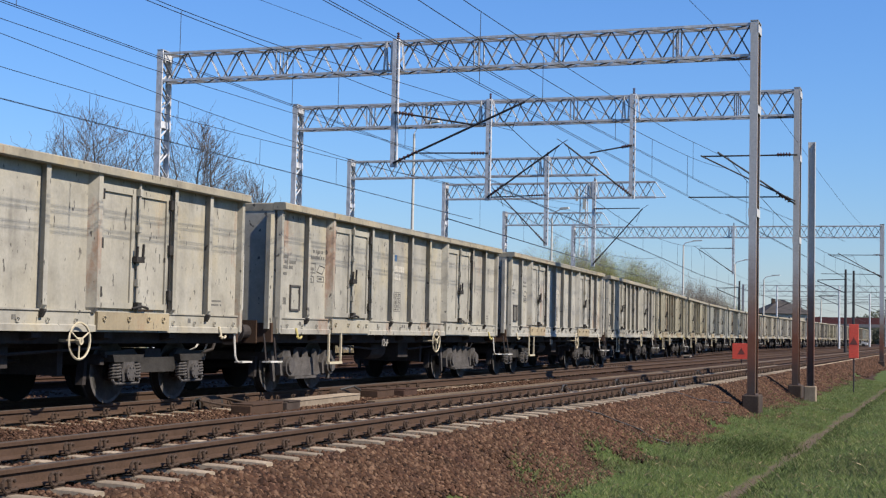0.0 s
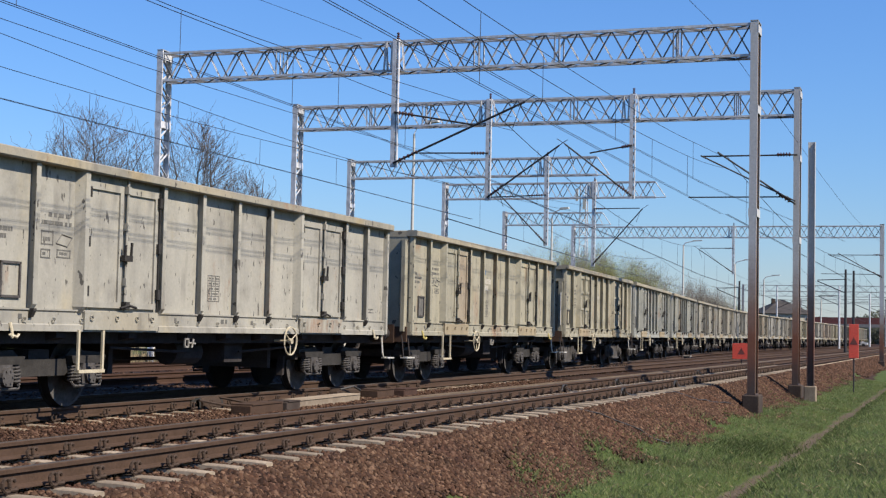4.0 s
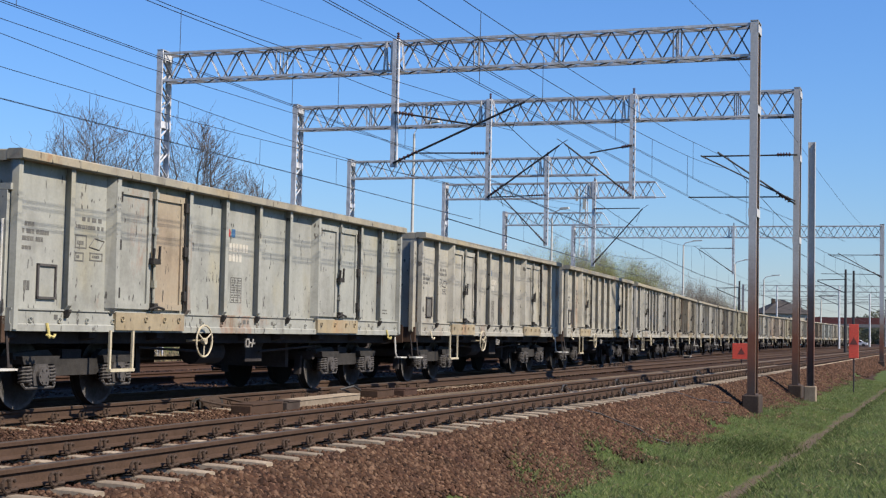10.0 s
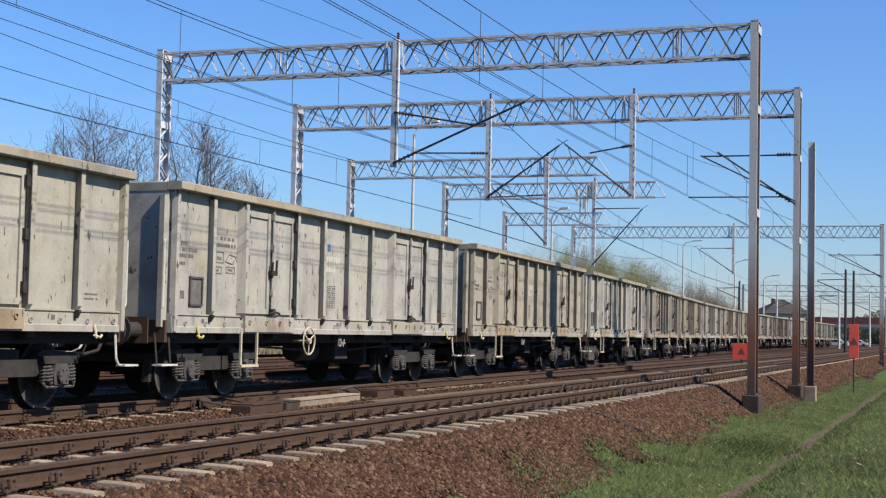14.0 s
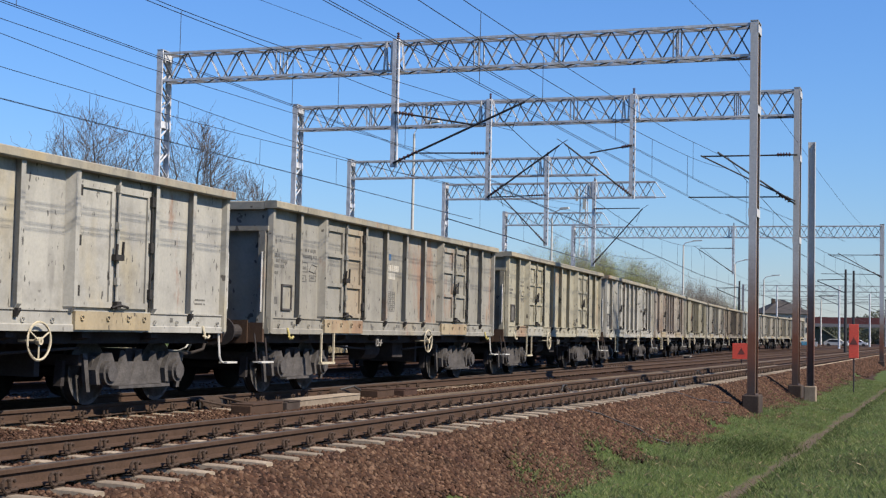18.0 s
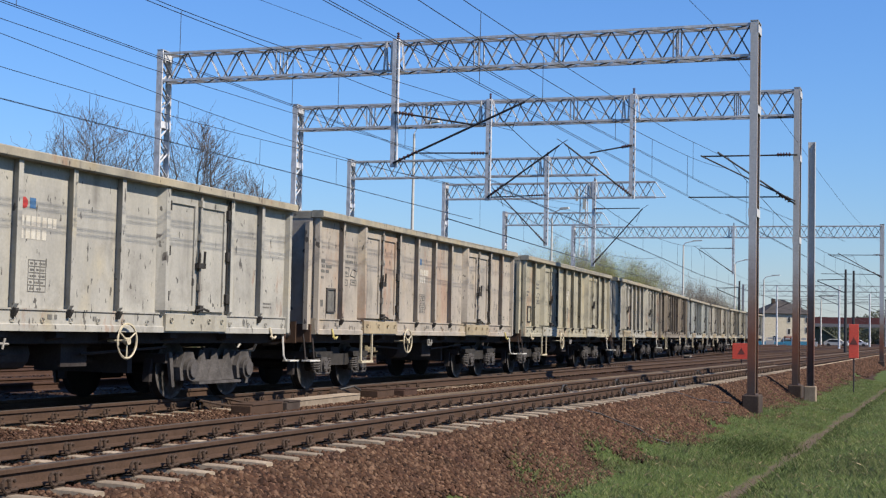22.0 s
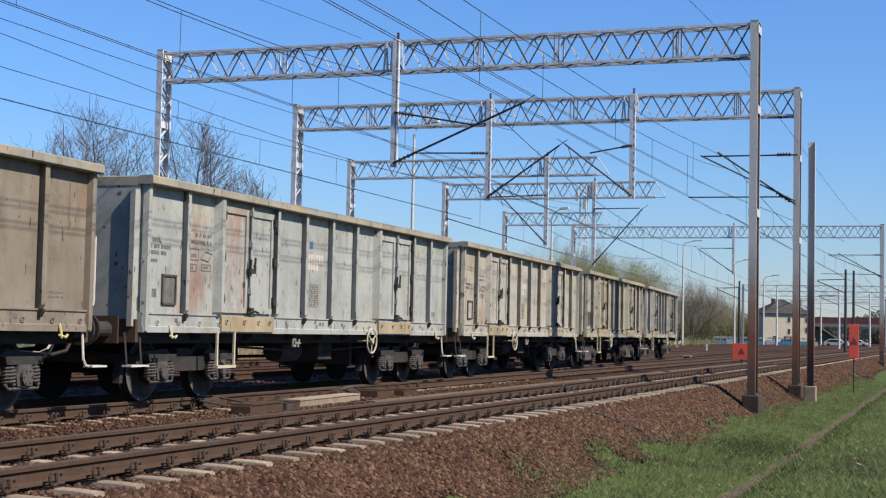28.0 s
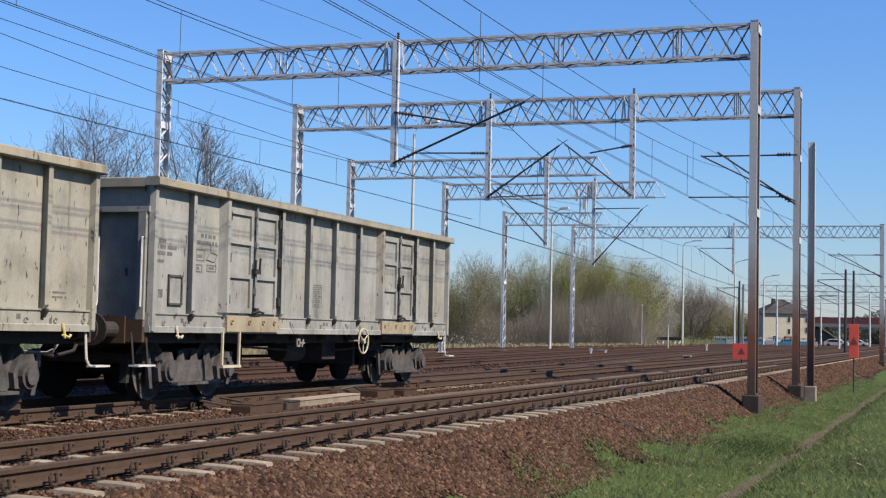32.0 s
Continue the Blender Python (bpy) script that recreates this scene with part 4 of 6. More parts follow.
def near_wire(label, x, heights, twin=0.0, r=0.0075, x_end=None):
    """A wire that hangs over one track before the gantries: (way along, height)."""
    th = thing("overhead_wire", label, "overhead wire")
    ys = np.linspace(heights[0][0], heights[-1][0], 40)
    zs = np.interp(ys, [h[0] for h in heights], [h[1] for h in heights])
    for _ in range(2):
        zs[1:-1] = (zs[:-2] + 2 * zs[1:-1] + zs[2:]) / 4
    for off in ((-twin, twin) if twin else (0.0,)):
        bm = B()
        rod(bm, [(x + off + ((x_end - x) * max(0.0, (y - 30) / (ys[-1] - 30)) if x_end else 0.0), y, z) for y, z in zip(ys, zs)], r, 5)
        part("wire", bm, M_WIRE, th)


near_wire("pair of dark contact wires over the near track", -7.6, [(-25, 5.37), (30, 5.36), (50.6, 5.45)], 0.035, 0.006)
near_wire("pair of dark contact wires rising to their anchor", -7.6, [(-25, 5.6), (20, 5.62), (30, 5.73), (40, 6.0), (48, 6.11), (68, 6.9), (113, 8.6)], 0.035, 0.006)
near_wire("sagging carrier wire over the near track", -7.6, [(-14, 7.3), (0, 6.45), (10, 6.2), (22, 6.11), (31, 6.21), (38.5, 6.43), (46, 6.75), (50.6, 7.1)])
near_wire("second carrier wire over the near track", -7.6, [(-14, 7.6), (0, 6.95), (12, 6.65), (22, 6.59), (31, 6.75), (40, 6.97), (49.5, 7.46), (50.6, 7.5)])
near_wire("pair of dark contact wires over the train's track", -12.05, [(-25, 5.44), (25, 5.44), (39.6, 5.32)], 0.04, 0.006)
near_wire("sagging carrier wire over the train's track", -12.05, [(-14, 7.2), (0, 6.6), (12, 6.28), (19, 6.26), (25, 6.38), (32, 6.5), (39.6, 7.0)])
near_wire("second carrier wire over the train's track", -12.05, [(-14, 7.3), (0, 6.6), (12, 6.35), (20, 6.33), (24.4, 6.47), (30, 6.83), (39.6, 7.4)])
near_wire("upper feeder wire over the siding", -16.9, [(-10, 7.6), (8, 6.95), (22, 6.83), (28, 6.84), (39, 7.03), (50.6, 7.4)])
near_wire("falling wire over the siding", -16.9, [(-10, 7.7), (8, 7.0), (22, 6.57), (31, 6.23), (40, 6.15), (50.6, 6.4), (68, 7.0)])
near_wire("sagging carrier wire over the siding", -16.9, [(-10, 6.7), (8, 6.1), (22, 5.92), (28.5, 5.91), (40, 6.12), (50.6, 6.5), (68, 7.4)])
near_wire("pair of dark contact wires over the siding", -16.9, [(-25, 5.34), (50.6, 5.32)], 0.03, 0.006)


def near_droppers(x, spans):
    th = thing("dropper_wires", "thin hanging wires between carrier and contact wire", "overhead wire")
    for y, z0, z1 in spans:
        bm = B()
        rod(bm, [(x, y, z0), (x, y, z1)], 0.006, 4)
        part("dropper", bm, M_WIRE, th)


near_droppers(-7.6, [(23.0, 5.36, 6.59), (27.0, 5.7, 6.64), (33.5, 5.8, 6.8), (38.0, 5.42, 6.4), (43.5, 5.44, 6.65), (44.5, 6.05, 7.2), (15.0, 5.36, 6.15)])
near_droppers(-12.05, [(20.6, 5.44, 6.34), (24.9, 5.44, 6.4), (27.1, 5.42, 6.65), (31.0, 5.38, 6.46), (16.2, 5.44, 6.3)])
near_droppers(-16.9, [(25.3, 5.33, 5.89), (28.9, 5.8, 6.3), (33.1, 5.33, 5.98), (38.0, 5.33, 6.1), (21.0, 5.33, 5.93)])
near_wire("thin wire ending on the gantry's top", -16.89, [(-14, 9.9), (5, 9.0), (18, 8.95), (26, 9.25), (33, 9.6), (36.3, 9.8), (39.6, 9.95)])
wire("thin wire along the gantry columns", [(1.2, -20, 10.2), (1.17, 39.75, 9.94, 0.9), (2.5, 50.8, 7.85, 0.03), (2.6, 113, 8.3, 0.5)], 0.007, 0.0, "near")


# ---------------------------------------------------------------- goods wagons
LB, HALF = 12.84, 1.40
RIBS = (1.13, 5.28, 6.42, 7.56, 11.71)
POSTS = (2.17, 4.15, 8.69, 10.67)
DOORS = ((2.25, 4.07), (8.77, 10.59))
SHAPES = {}


def shape(name, make, bevel=0.0):
    """Meshes that many wagons share."""
    if name not in SHAPES:
        bm = B()
        make(bm)
        SHAPES[name] = as_mesh(name, bm, bevel)
    return SHAPES[name]


def wall_make(bm):
    block(bm, 1.32, 1.365, 0.02, LB - 0.02, 1.06, 3.12)


def loft(bm, rows, draw=0.7):
    """rows: z and the half widths and depths of a rib's section; draw: how far its sides lean in."""
    rings = [[bm.verts.new(p) for p in ((0.0, -w, z), (d, -w * draw, z), (d, w * draw, z), (0.0, w, z))] for z, w, d in rows]
    for a, b in zip(rings, rings[1:]):
        for k in range(4):
            bm.faces.new((a[k], a[(k + 1) % 4], b[(k + 1) % 4], b[k]))
    bm.faces.new(rings[0][::-1])
    bm.faces.new(rings[-1])


def rib_make(bm):
    """A T-shaped rib: a thin web that carries a flat outer strip; it is deeper below."""
    rings = []
    for z, d in ((1.285, 0.05), (1.35, 0.100), (1.6, 0.097), (3.095, 0.094)):
        e = d + 0.011
        rings.append([bm.verts.new((x, y, z)) for x, y in ((0, -0.009), (d, -0.009), (d, -0.045), (e, -0.045), (e, 0.045), (d, 0.045), (d, 0.009), (0, 0.009))])
    for a, b in zip(rings, rings[1:]):
        for k in range(8):
            bm.faces.new((a[k], a[(k + 1) % 8], b[(k + 1) % 8], b[k]))
    bm.faces.new(rings[0][::-1])
    bm.faces.new(rings[-1])


def rib_flared_make(bm):
    """A rib whose lower half carries a broader strip."""
    rib_make(bm)
    prism(bm, [(0.099, -0.062), (0.119, -0.062), (0.119, 0.062), (0.099, 0.062)], "z", 1.36, 2.1)


def bracket_make(bm):
    """Small gusset where a rib meets the sill."""
    prism(bm, [(0.0, 1.30), (0.075, 1.30), (0.075, 1.27), (0.03, 1.19), (0.0, 1.19)], "y", -0.03, 0.03)


def post_make(bm):
    loft(bm, [(1.26, 0.05, 0.07), (1.34, 0.09, 0.138), (3.095, 0.12, 0.125)], 0.42)


def corner_make(bm):
    loft(bm, [(1.04, 0.06, 0.085), (3.095, 0.06, 0.085)])


def cap_make(bm):
    prism(bm, [(1.30, 3.095), (1.515, 3.095), (1.53, 3.11), (1.53, 3.205), (1.505, 3.222), (1.32, 3.222), (1.30, 3.205)], "y", -0.03, LB + 0.03)


def end_cap_make(bm):
    prism(bm, [(-0.028, 3.08), (0.12, 3.08), (0.12, 3.20), (0.10, 3.215), (-0.015, 3.215), (-0.028, 3.20)], "x", -1.297, 1.297)


def end_wall_make(bm):
    block(bm, -1.318, 1.318, -0.02, 0.03, 1.06, 3.085)


def end_wall_deep_make(bm):
    block(bm, -1.318, 1.318, 0.10, 0.14, 1.06, 3.085)


def end_rib_make(bm):
    prism(bm, [(-0.07, -0.022), (-0.04, -0.09), (0.04, -0.09), (0.07, -0.022)], "z", 1.1, 3.02)


def end_beam_high_make(bm):
    block(bm, -1.38, 1.38, -0.04, 0.098, 2.72, 2.80)


def end_post_make(bm):
    block(bm, -0.06, 0.06, -0.05, 0.098, 1.1, 2.715)


def relief(bm, ys, zs, deep, back):
    """A sheet in one piece whose cells stand at the depths that deep(i, j) gives."""
    n, m = len(ys) - 1, len(zs) - 1

    def d(i, j):
        return deep(i, j) if 0 <= i < n and 0 <= j < m else back
    for i in range(n):
        for j in range(m):
            x = d(i, j)
            bm.faces.new([bm.verts.new((x, ys[a], zs[b])) for a, b in ((i, j), (i + 1, j), (i + 1, j + 1), (i, j + 1))])
            for (a, b), (c, e), k in (((i, j), (i, j + 1), (i - 1, j)), ((i + 1, j), (i + 1, j + 1), (i + 1, j)), ((i, j), (i + 1, j), (i, j - 1)), ((i, j + 1), (i + 1, j + 1), (i, j + 1))):
                y = d(*k)
                if y < x:
                    bm.faces.new([bm.verts.new(p) for p in ((x, ys[a], zs[b]), (x, ys[c], zs[e]), (y, ys[c], zs[e]), (y, ys[a], zs[b]))])
    bmesh.ops.remove_doubles(bm, verts=bm.verts[:], dist=0.0005)


def leaf_make(bm):
    """A door leaf: a frame round a sunken sheet."""
    relief(bm, [0.0, 0.085, 0.785, 0.868], [1.34, 1.42, 2.90, 3.0], lambda i, j: 1.424 if i == 1 and j == 1 else 1.452, 1.402)


def leaf_panelled_make(bm):
    relief(bm, [0.0, 0.085, 0.785, 0.868], [1.34, 1.42, 1.89, 1.96, 2.43, 2.50, 2.90, 3.0], lambda i, j: 1.418 if i == 1 and j in (1, 3, 5) else 1.456, 1.402)


def lock_make(bm):
    rod(bm, [(1.475, 0.035, 1.3), (1.475, 0.035, 3.08)], 0.02, 6)
    for z in (1.7, 2.45, 2.95):
        block(bm, 1.44, 1.505, 0.0, 0.07, z - 0.05, z + 0.05)


def lock_handle_make(bm):
    """The upright handle at mid height on its plate."""
    block(bm, 1.46, 1.53, -0.08, 0.12, 1.98, 2.06)
    rod(bm, [(1.51, -0.05, 2.02), (1.52, -0.05, 2.2)], 0.02, 5)
    rod(bm, [(1.51, 0.10, 2.02), (1.52, 0.10, 2.24)], 0.02, 5)


def lock_lever_make(bm):
    """The crooked lever at the foot."""
    block(bm, 1.45, 1.53, -0.02, 0.08, 1.33, 1.43)
    rod(bm, [(1.51, -0.12, 1.34), (1.53, 0.05, 1.38), (1.52, 0.26, 1.35)], 0.02, 5)


def hinge_make(bm):
    for z in (1.55, 2.2, 2.85):
        block(bm, 1.44, 1.50, -0.04, 0.035, z - 0.07, z + 0.07)
    rod(bm, [(1.47, 0, 1.36), (1.47, 0, 3.0)], 0.012, 5)


def flap_make(bm):
    block(bm, 1.40, 1.452, 0.0, 1.82, 1.045, 1.285)
    for y in (0.15, 0.75, 1.25, 1.65):
        ring(bm, (1.465, y, 1.20), 0.035, 0.009, "x", 8)


def sill_make(bm):
    prism(bm, [(1.20, 1.02), (1.425, 1.02), (1.425, 1.10), (1.405, 1.115), (1.405, 1.265), (1.425, 1.28), (1.425, 1.30), (1.30, 1.30)], "y", 0.0, LB)
    y = 0.4
    while y < LB:
        ring(bm, (1.42, y, 1.16), 0.035, 0.008, "x", 6)
        y += 0.61


def centre_sill_make(bm):
    block(bm, -0.35, 0.35, 0.1, LB - 0.1, 0.78, 1.052)


def inner_sill_make(bm):
    block(bm, 1.03, 1.17, 0.1, LB - 0.1, 0.86, 1.052)


def crossbeam_make(bm):
    prism(bm, [(-1.34, 0.94), (-1.34, 1.052), (1.34, 1.052), (1.34, 0.94), (0.9, 0.84), (-0.9, 0.84)], "y", -0.1, 0.1)


def floor_make(bm):
    block(bm, -1.36, 1.318, 0.03, LB - 0.03, 1.055, 1.10)


def brake_make(bm):
    disc(bm, (0.75, 5.5, 0.72), (0.75, 6.3, 0.72), 0.2, 12)
    block(bm, 0.4, 1.0, 6.9, 7.5, 0.55, 0.86)
    block(bm, -0.9, -0.3, 5.0, 6.2, 0.5, 0.86)
    rod(bm, [(0.2, 3.0, 0.6), (0.2, 9.8, 0.6)], 0.03, 5)
    rod(bm, [(1.1, 3.4, 0.80), (1.1, 5.6, 0.72)], 0.02, 5)
    rod(bm, [(1.1, 7.2, 0.72), (1.1, 9.4, 0.80)], 0.02, 5)
    for y in (3.9, 8.9):
        block(bm, -0.8, 0.8, y - 0.06, y + 0.06, 0.42, 0.85)


def valve_make(bm):
    for y0, y1, z0, z1 in ((0, 0.13, 0.80, 0.825), (0, 0.13, 0.915, 0.94), (0, 0.025, 0.80, 0.94), (0.105, 0.13, 0.80, 0.94)):
        block(bm, 1.40, 1.42, y0, y1, z0, z1)
    rod(bm, [(1.41, 0.12, 0.87), (1.40, 0.34, 0.86)], 0.014, 5)
    rod(bm, [(1.41, 0.22, 0.80), (1.42, 0.25, 0.93)], 0.014, 5)


def headstock_make(bm):
    block(bm, -1.34, 1.34, -0.06, 0.1, 0.88, 1.2)
    for x in (-0.875, 0.875):
        block(bm, x - 0.2, x + 0.2, -0.09, -0.06, 0.86, 1.24)


def buffer_make(bm):
    disc(bm, (0, -0.09, 1.05), (0, -0.40, 1.05), 0.115, 14)
    disc(bm, (0, -0.40, 1.05), (0, -0.56, 1.05), 0.085, 14)
    disc(bm, (0, -0.56, 1.05), (0, -0.595, 1.05), 0.225, 18)


def coupler_make(bm):
    block(bm, -0.05, 0.05, -0.28, 0.0, 0.98, 1.12)
    ring(bm, (0, -0.36, 0.98), 0.11, 0.022, "x", 10)
    rod(bm, [(0, -0.45, 0.97), (0, -0.64, 0.95)], 0.03, 6)
    rod(bm, [(0.3, -0.02, 0.92), (0.33, -0.2, 0.74), (0.2, -0.5, 0.66), (0.12, -0.62, 0.7)], 0.026, 6)


def rail_make(bm):
    rod(bm, [(0, 0.03, 1.36), (0, -0.07, 1.38), (0, -0.07, 2.36), (0, 0.03, 2.38)], 0.016, 6)


def far_rail_make(bm):
    rod(bm, [(0, -0.02, 1.36), (0, 0.10, 1.37), (0, 0.12, 1.42), (0, 0.11, 2.28), (0, -0.03, 2.33)], 0.016, 6)


def grip_make(bm):
    """Bent grip bar below the buffers."""
    rod(bm, [(0, -0.07, 0.96), (0.02, -0.16, 0.82), (0.08, -0.18, 0.72), (0.62, -0.18, 0.70), (0.74, -0.16, 0.76), (0.80, -0.07, 0.92)], 0.017, 6)


def step_make(bm):
    block(bm, 1.34, 1.50, -0.03, 0.42, 0.545, 0.57)


def far_step_make(bm):
    """Bent step iron at the far corner."""
    rod(bm, [(1.37, 0, 1.02), (1.40, 0, 0.66), (1.41, 0.05, 0.58), (1.41, 0.12, 0.567)], 0.018, 6)
    block(bm, 1.34, 1.48, 0.10, 0.44, 0.555, 0.58)


def step_bracket_make(bm):
    rod(bm, [(1.34, 0, 1.02), (1.36, 0, 0.9), (1.40, 0, 0.55)], 0.016, 5)


def ladder_make(bm):
    for y in (0.0, 0.56):
        block(bm, 1.42, 1.45, y - 0.02, y + 0.02, 0.50, 1.04)
    block(bm, 1.40, 1.47, -0.02, 0.58, 0.485, 0.525)


def handwheel_make(bm):
    ring(bm, (1.50, 0, 0.90), 0.235, 0.016, "x", 24)
    for k in range(3):
        q = 2 * math.pi * k / 3 + 0.5
        rod(bm, [(1.5, 0, 0.9), (1.5, 0.23 * math.cos(q), 0.9 + 0.23 * math.sin(q))], 0.012, 5)
    rod(bm, [(1.2, 0, 0.9), (1.53, 0, 0.9)], 0.022, 6)
    disc(bm, (1.47, 0, 0.9), (1.53, 0, 0.9), 0.05, 10)


def hook_make(bm):
    rod(bm, [(1.43, 0, 1.12), (1.46, 0, 1.02), (1.47, 0.0, 0.97), (1.50, 0.045, 0.945), (1.5, 0.085, 0.98)], 0.019, 6)
    rod(bm, [(1.47, 0.0, 0.97), (1.50, -0.045, 0.945), (1.5, -0.085, 0.98)], 0.019, 6)


def rack_make(bm):
    for y0, y1, z0, z1 in ((0, 0.40, 1.42, 1.45), (0, 0.40, 1.83, 1.86), (0, 0.03, 1.42, 1.86), (0.37, 0.40, 1.42, 1.86)):
        block(bm, 1.402, 1.43, y0, y1, z0, z1)


def rack_plate_make(bm):
    block(bm, 1.401, 1.408, 0.03, 0.37, 1.45, 1.83)


def bars_make(rows):
    def make(bm):
        r = random.Random(len(rows))
        for y0, y1, z, h in rows:
            y = y0
            while y < y1 - 0.03:
                w = r.uniform(0.03, 0.10)
                block(bm, 1.3655, 1.3685, y, min(y + w, y1), z, z + h)
                y += w + r.choice((0.012, 0.012, 0.05))
    return make


NUMBER = [(0.28, 0.50, 2.31, 0.055), (0.24, 0.78, 2.22, 0.055), (0.24, 0.74, 2.13, 0.055), (0.24, 0.42, 2.02, 0.045)]
TABLE = [(1.5, 2.02, 2.46, 0.055), (1.36, 2.02, 2.36, 0.05), (1.40, 1.56, 2.15, 0.05), (1.40, 1.5, 1.97, 0.04), (1.76, 1.92, 1.99, 0.035)]
GRIDMARK = [(5.66, 5.97, 1.53 + 0.078 * i, 0.025) for i in range(5)] + [(11.85, 12.3, 1.50, 0.025), (11.85, 12.3, 1.44, 0.025), (0.3, 0.42, 1.52, 0.12)]
SILLMARK = [(0.9, 1.0, 1.17, 0.06), (4.6, 4.7, 1.16, 0.07), (6.0, 6.2, 1.17, 0.06), (7.0, 7.08, 1.16, 0.06), (11.2, 11.3, 1.17, 0.06)]


def letters_make(bm):
    """Two rows of letter-sized bars, the lower one shorter."""
    for n, z in ((7, 2.31), (5, 2.15)):
        for i in range(n):
            block(bm, 1.3655, 1.3685, 5.43 + i * 0.112, 5.43 + i * 0.112 + (0.085 if i % 3 else 0.07), z, z + 0.125)


def load_table_make(bm):
    """A ruled table on the panel."""
    for i in range(4):
        block(bm, 1.3655, 1.368, 5.62 + 0.12 * i, 5.632 + 0.12 * i, 1.50, 1.90)
    for j in range(6):
        block(bm, 1.3655, 1.3685, 5.62, 5.992, 1.50 + 0.078 * j, 1.512 + 0.078 * j)


def pictogram_make(bm):
    """Small outlined boxes with a slanting one beside them."""
    for y0, y1, z0, z1 in ((1.36, 1.62, 2.10, 2.28), (1.36, 1.56, 1.93, 2.05), (1.70, 2.0, 1.95, 2.06)):
        for a, b, c, e in ((y0, y1, z0, z0 + 0.018), (y0, y1, z1 - 0.018, z1), (y0, y0 + 0.018, z0, z1), (y1 - 0.018, y1, z0, z1)):
            block(bm, 1.3655, 1.3685, a, b, c, e)
    for a, b in (((1.68, 2.13), (1.92, 2.10)), ((1.92, 2.10), (2.03, 2.22)), ((2.03, 2.22), (1.80, 2.25)), ((1.80, 2.25), (1.68, 2.13))):
        rod(bm, [(1.367, *a), (1.367, *b)], 0.01, 4)



def sq_make(y0, y1, z0, z1):
    return lambda bm: block(bm, 1.3655, 1.369, y0, y1, z0, z1)


def spring_make(bm):
    """One coil spring."""
    rod(bm, [(0.078 * math.cos(q), 0.078 * math.sin(q), 0.01 + q * 0.0068) for q in [0.7 * i for i in range(46)]], 0.018, 5)


def frame_y_make(bm):
    """Welded bogie side: a beam that drops towards the middle, guides over the axle boxes."""
    prism(bm, [(-1.35, 0.66), (-1.35, 0.74), (-0.62, 0.78), (-0.45, 0.66), (0.45, 0.66), (0.62, 0.78), (1.35, 0.74), (1.35, 0.66), (0.72, 0.60), (0.5, 0.44), (-0.5, 0.44), (-0.72, 0.60)], "x", 0.98, 1.06)
    for y in (-0.9, 0.9):
        prism(bm, [(y - 0.40, 0.70), (y + 0.40, 0.70), (y + 0.36, 0.60), (y - 0.36, 0.60)], "x", 0.94, 1.16)


def frame_cast_make(bm):
    """Cast bogie side: sloping webs between the axle boxes."""
    prism(bm, [(-1.15, 0.5), (-1.1, 0.68), (-0.72, 0.74), (-0.62, 0.6), (0.62, 0.6), (0.72, 0.74), (1.1, 0.68), (1.15, 0.5), (0.95, 0.4), (0.72, 0.36), (0.62, 0.27), (-0.62, 0.27), (-0.72, 0.36), (-0.95, 0.4)], "x", 0.98, 1.05)
    for y in (-0.4, 0.0, 0.4):
        v = [bm.verts.new(p) for p in ((1.05, y - 0.19, 0.28), (1.05, y + 0.19, 0.28), (1.05, y + 0.03, 0.76), (1.05, y - 0.03, 0.76), (1.19, y + 0.06, 0.28), (1.11, y, 0.74))]
        for f in ((0, 4, 5, 3), (4, 1, 2, 5), (0, 1, 4), (3, 5, 2)):
            bm.faces.new([v[q] for q in f])
    block(bm, 1.04, 1.2, -0.68, 0.68, 0.235, 0.275)
    for y in (-1.28, 1.28):
        prism(bm, [(y - 0.05, 0.72), (y + 0.05, 0.72), (y + (0.14 if y < 0 else -0.06), 0.2), (y + (0.06 if y < 0 else -0.14), 0.2)], "x", 0.99, 1.04)


def axlebox_cast_make(bm):
    """Axle box under the hood of a cast frame."""
    prism(bm, [(-0.22, 0.30), (-0.26, 0.5), (-0.13, 0.73), (0.13, 0.73), (0.26, 0.5), (0.22, 0.30)], "x", 0.97, 1.13)
    disc(bm, (1.13, 0, 0.46), (1.2, 0, 0.46), 0.17, 16)
    disc(bm, (1.2, 0, 0.46), (1.24, 0, 0.46), 0.12, 14)


def bolster_make(bm):
    block(bm, -1.0, 1.0, -0.22, 0.22, 0.46, 0.78)


def end_beam_make(bm):
    block(bm, -1.0, 1.0, -0.05, 0.05, 0.56, 0.70)


def axlebox_make(bm):
    prism(bm, [(-0.15, 0.33), (0.15, 0.33), (0.18, 0.46), (0.13, 0.60), (-0.13, 0.60), (-0.18, 0.46)], "x", 0.96, 1.17)
    disc(bm, (1.17, 0, 0.45), (1.215, 0, 0.45), 0.115, 14)
    for k in range(6):
        q = k * math.pi / 3
        disc(bm, (1.21, 0.085 * math.cos(q), 0.45 + 0.085 * math.sin(q)), (1.23, 0.085 * math.cos(q), 0.45 + 0.085 * math.sin(q)), 0.014, 5)


def tie_make(bm):
    rod(bm, [(1.12, -0.34, 0.36), (1.14, -0.3, 0.30), (1.14, 0.3, 0.30), (1.12, 0.34, 0.36)], 0.02, 5)


def brake_block_make(bm):
    prism(bm, [(-0.06, 0.28), (0.02, 0.28), (0.05, 0.62), (-0.02, 0.62)], "x", -0.06, 0.06)


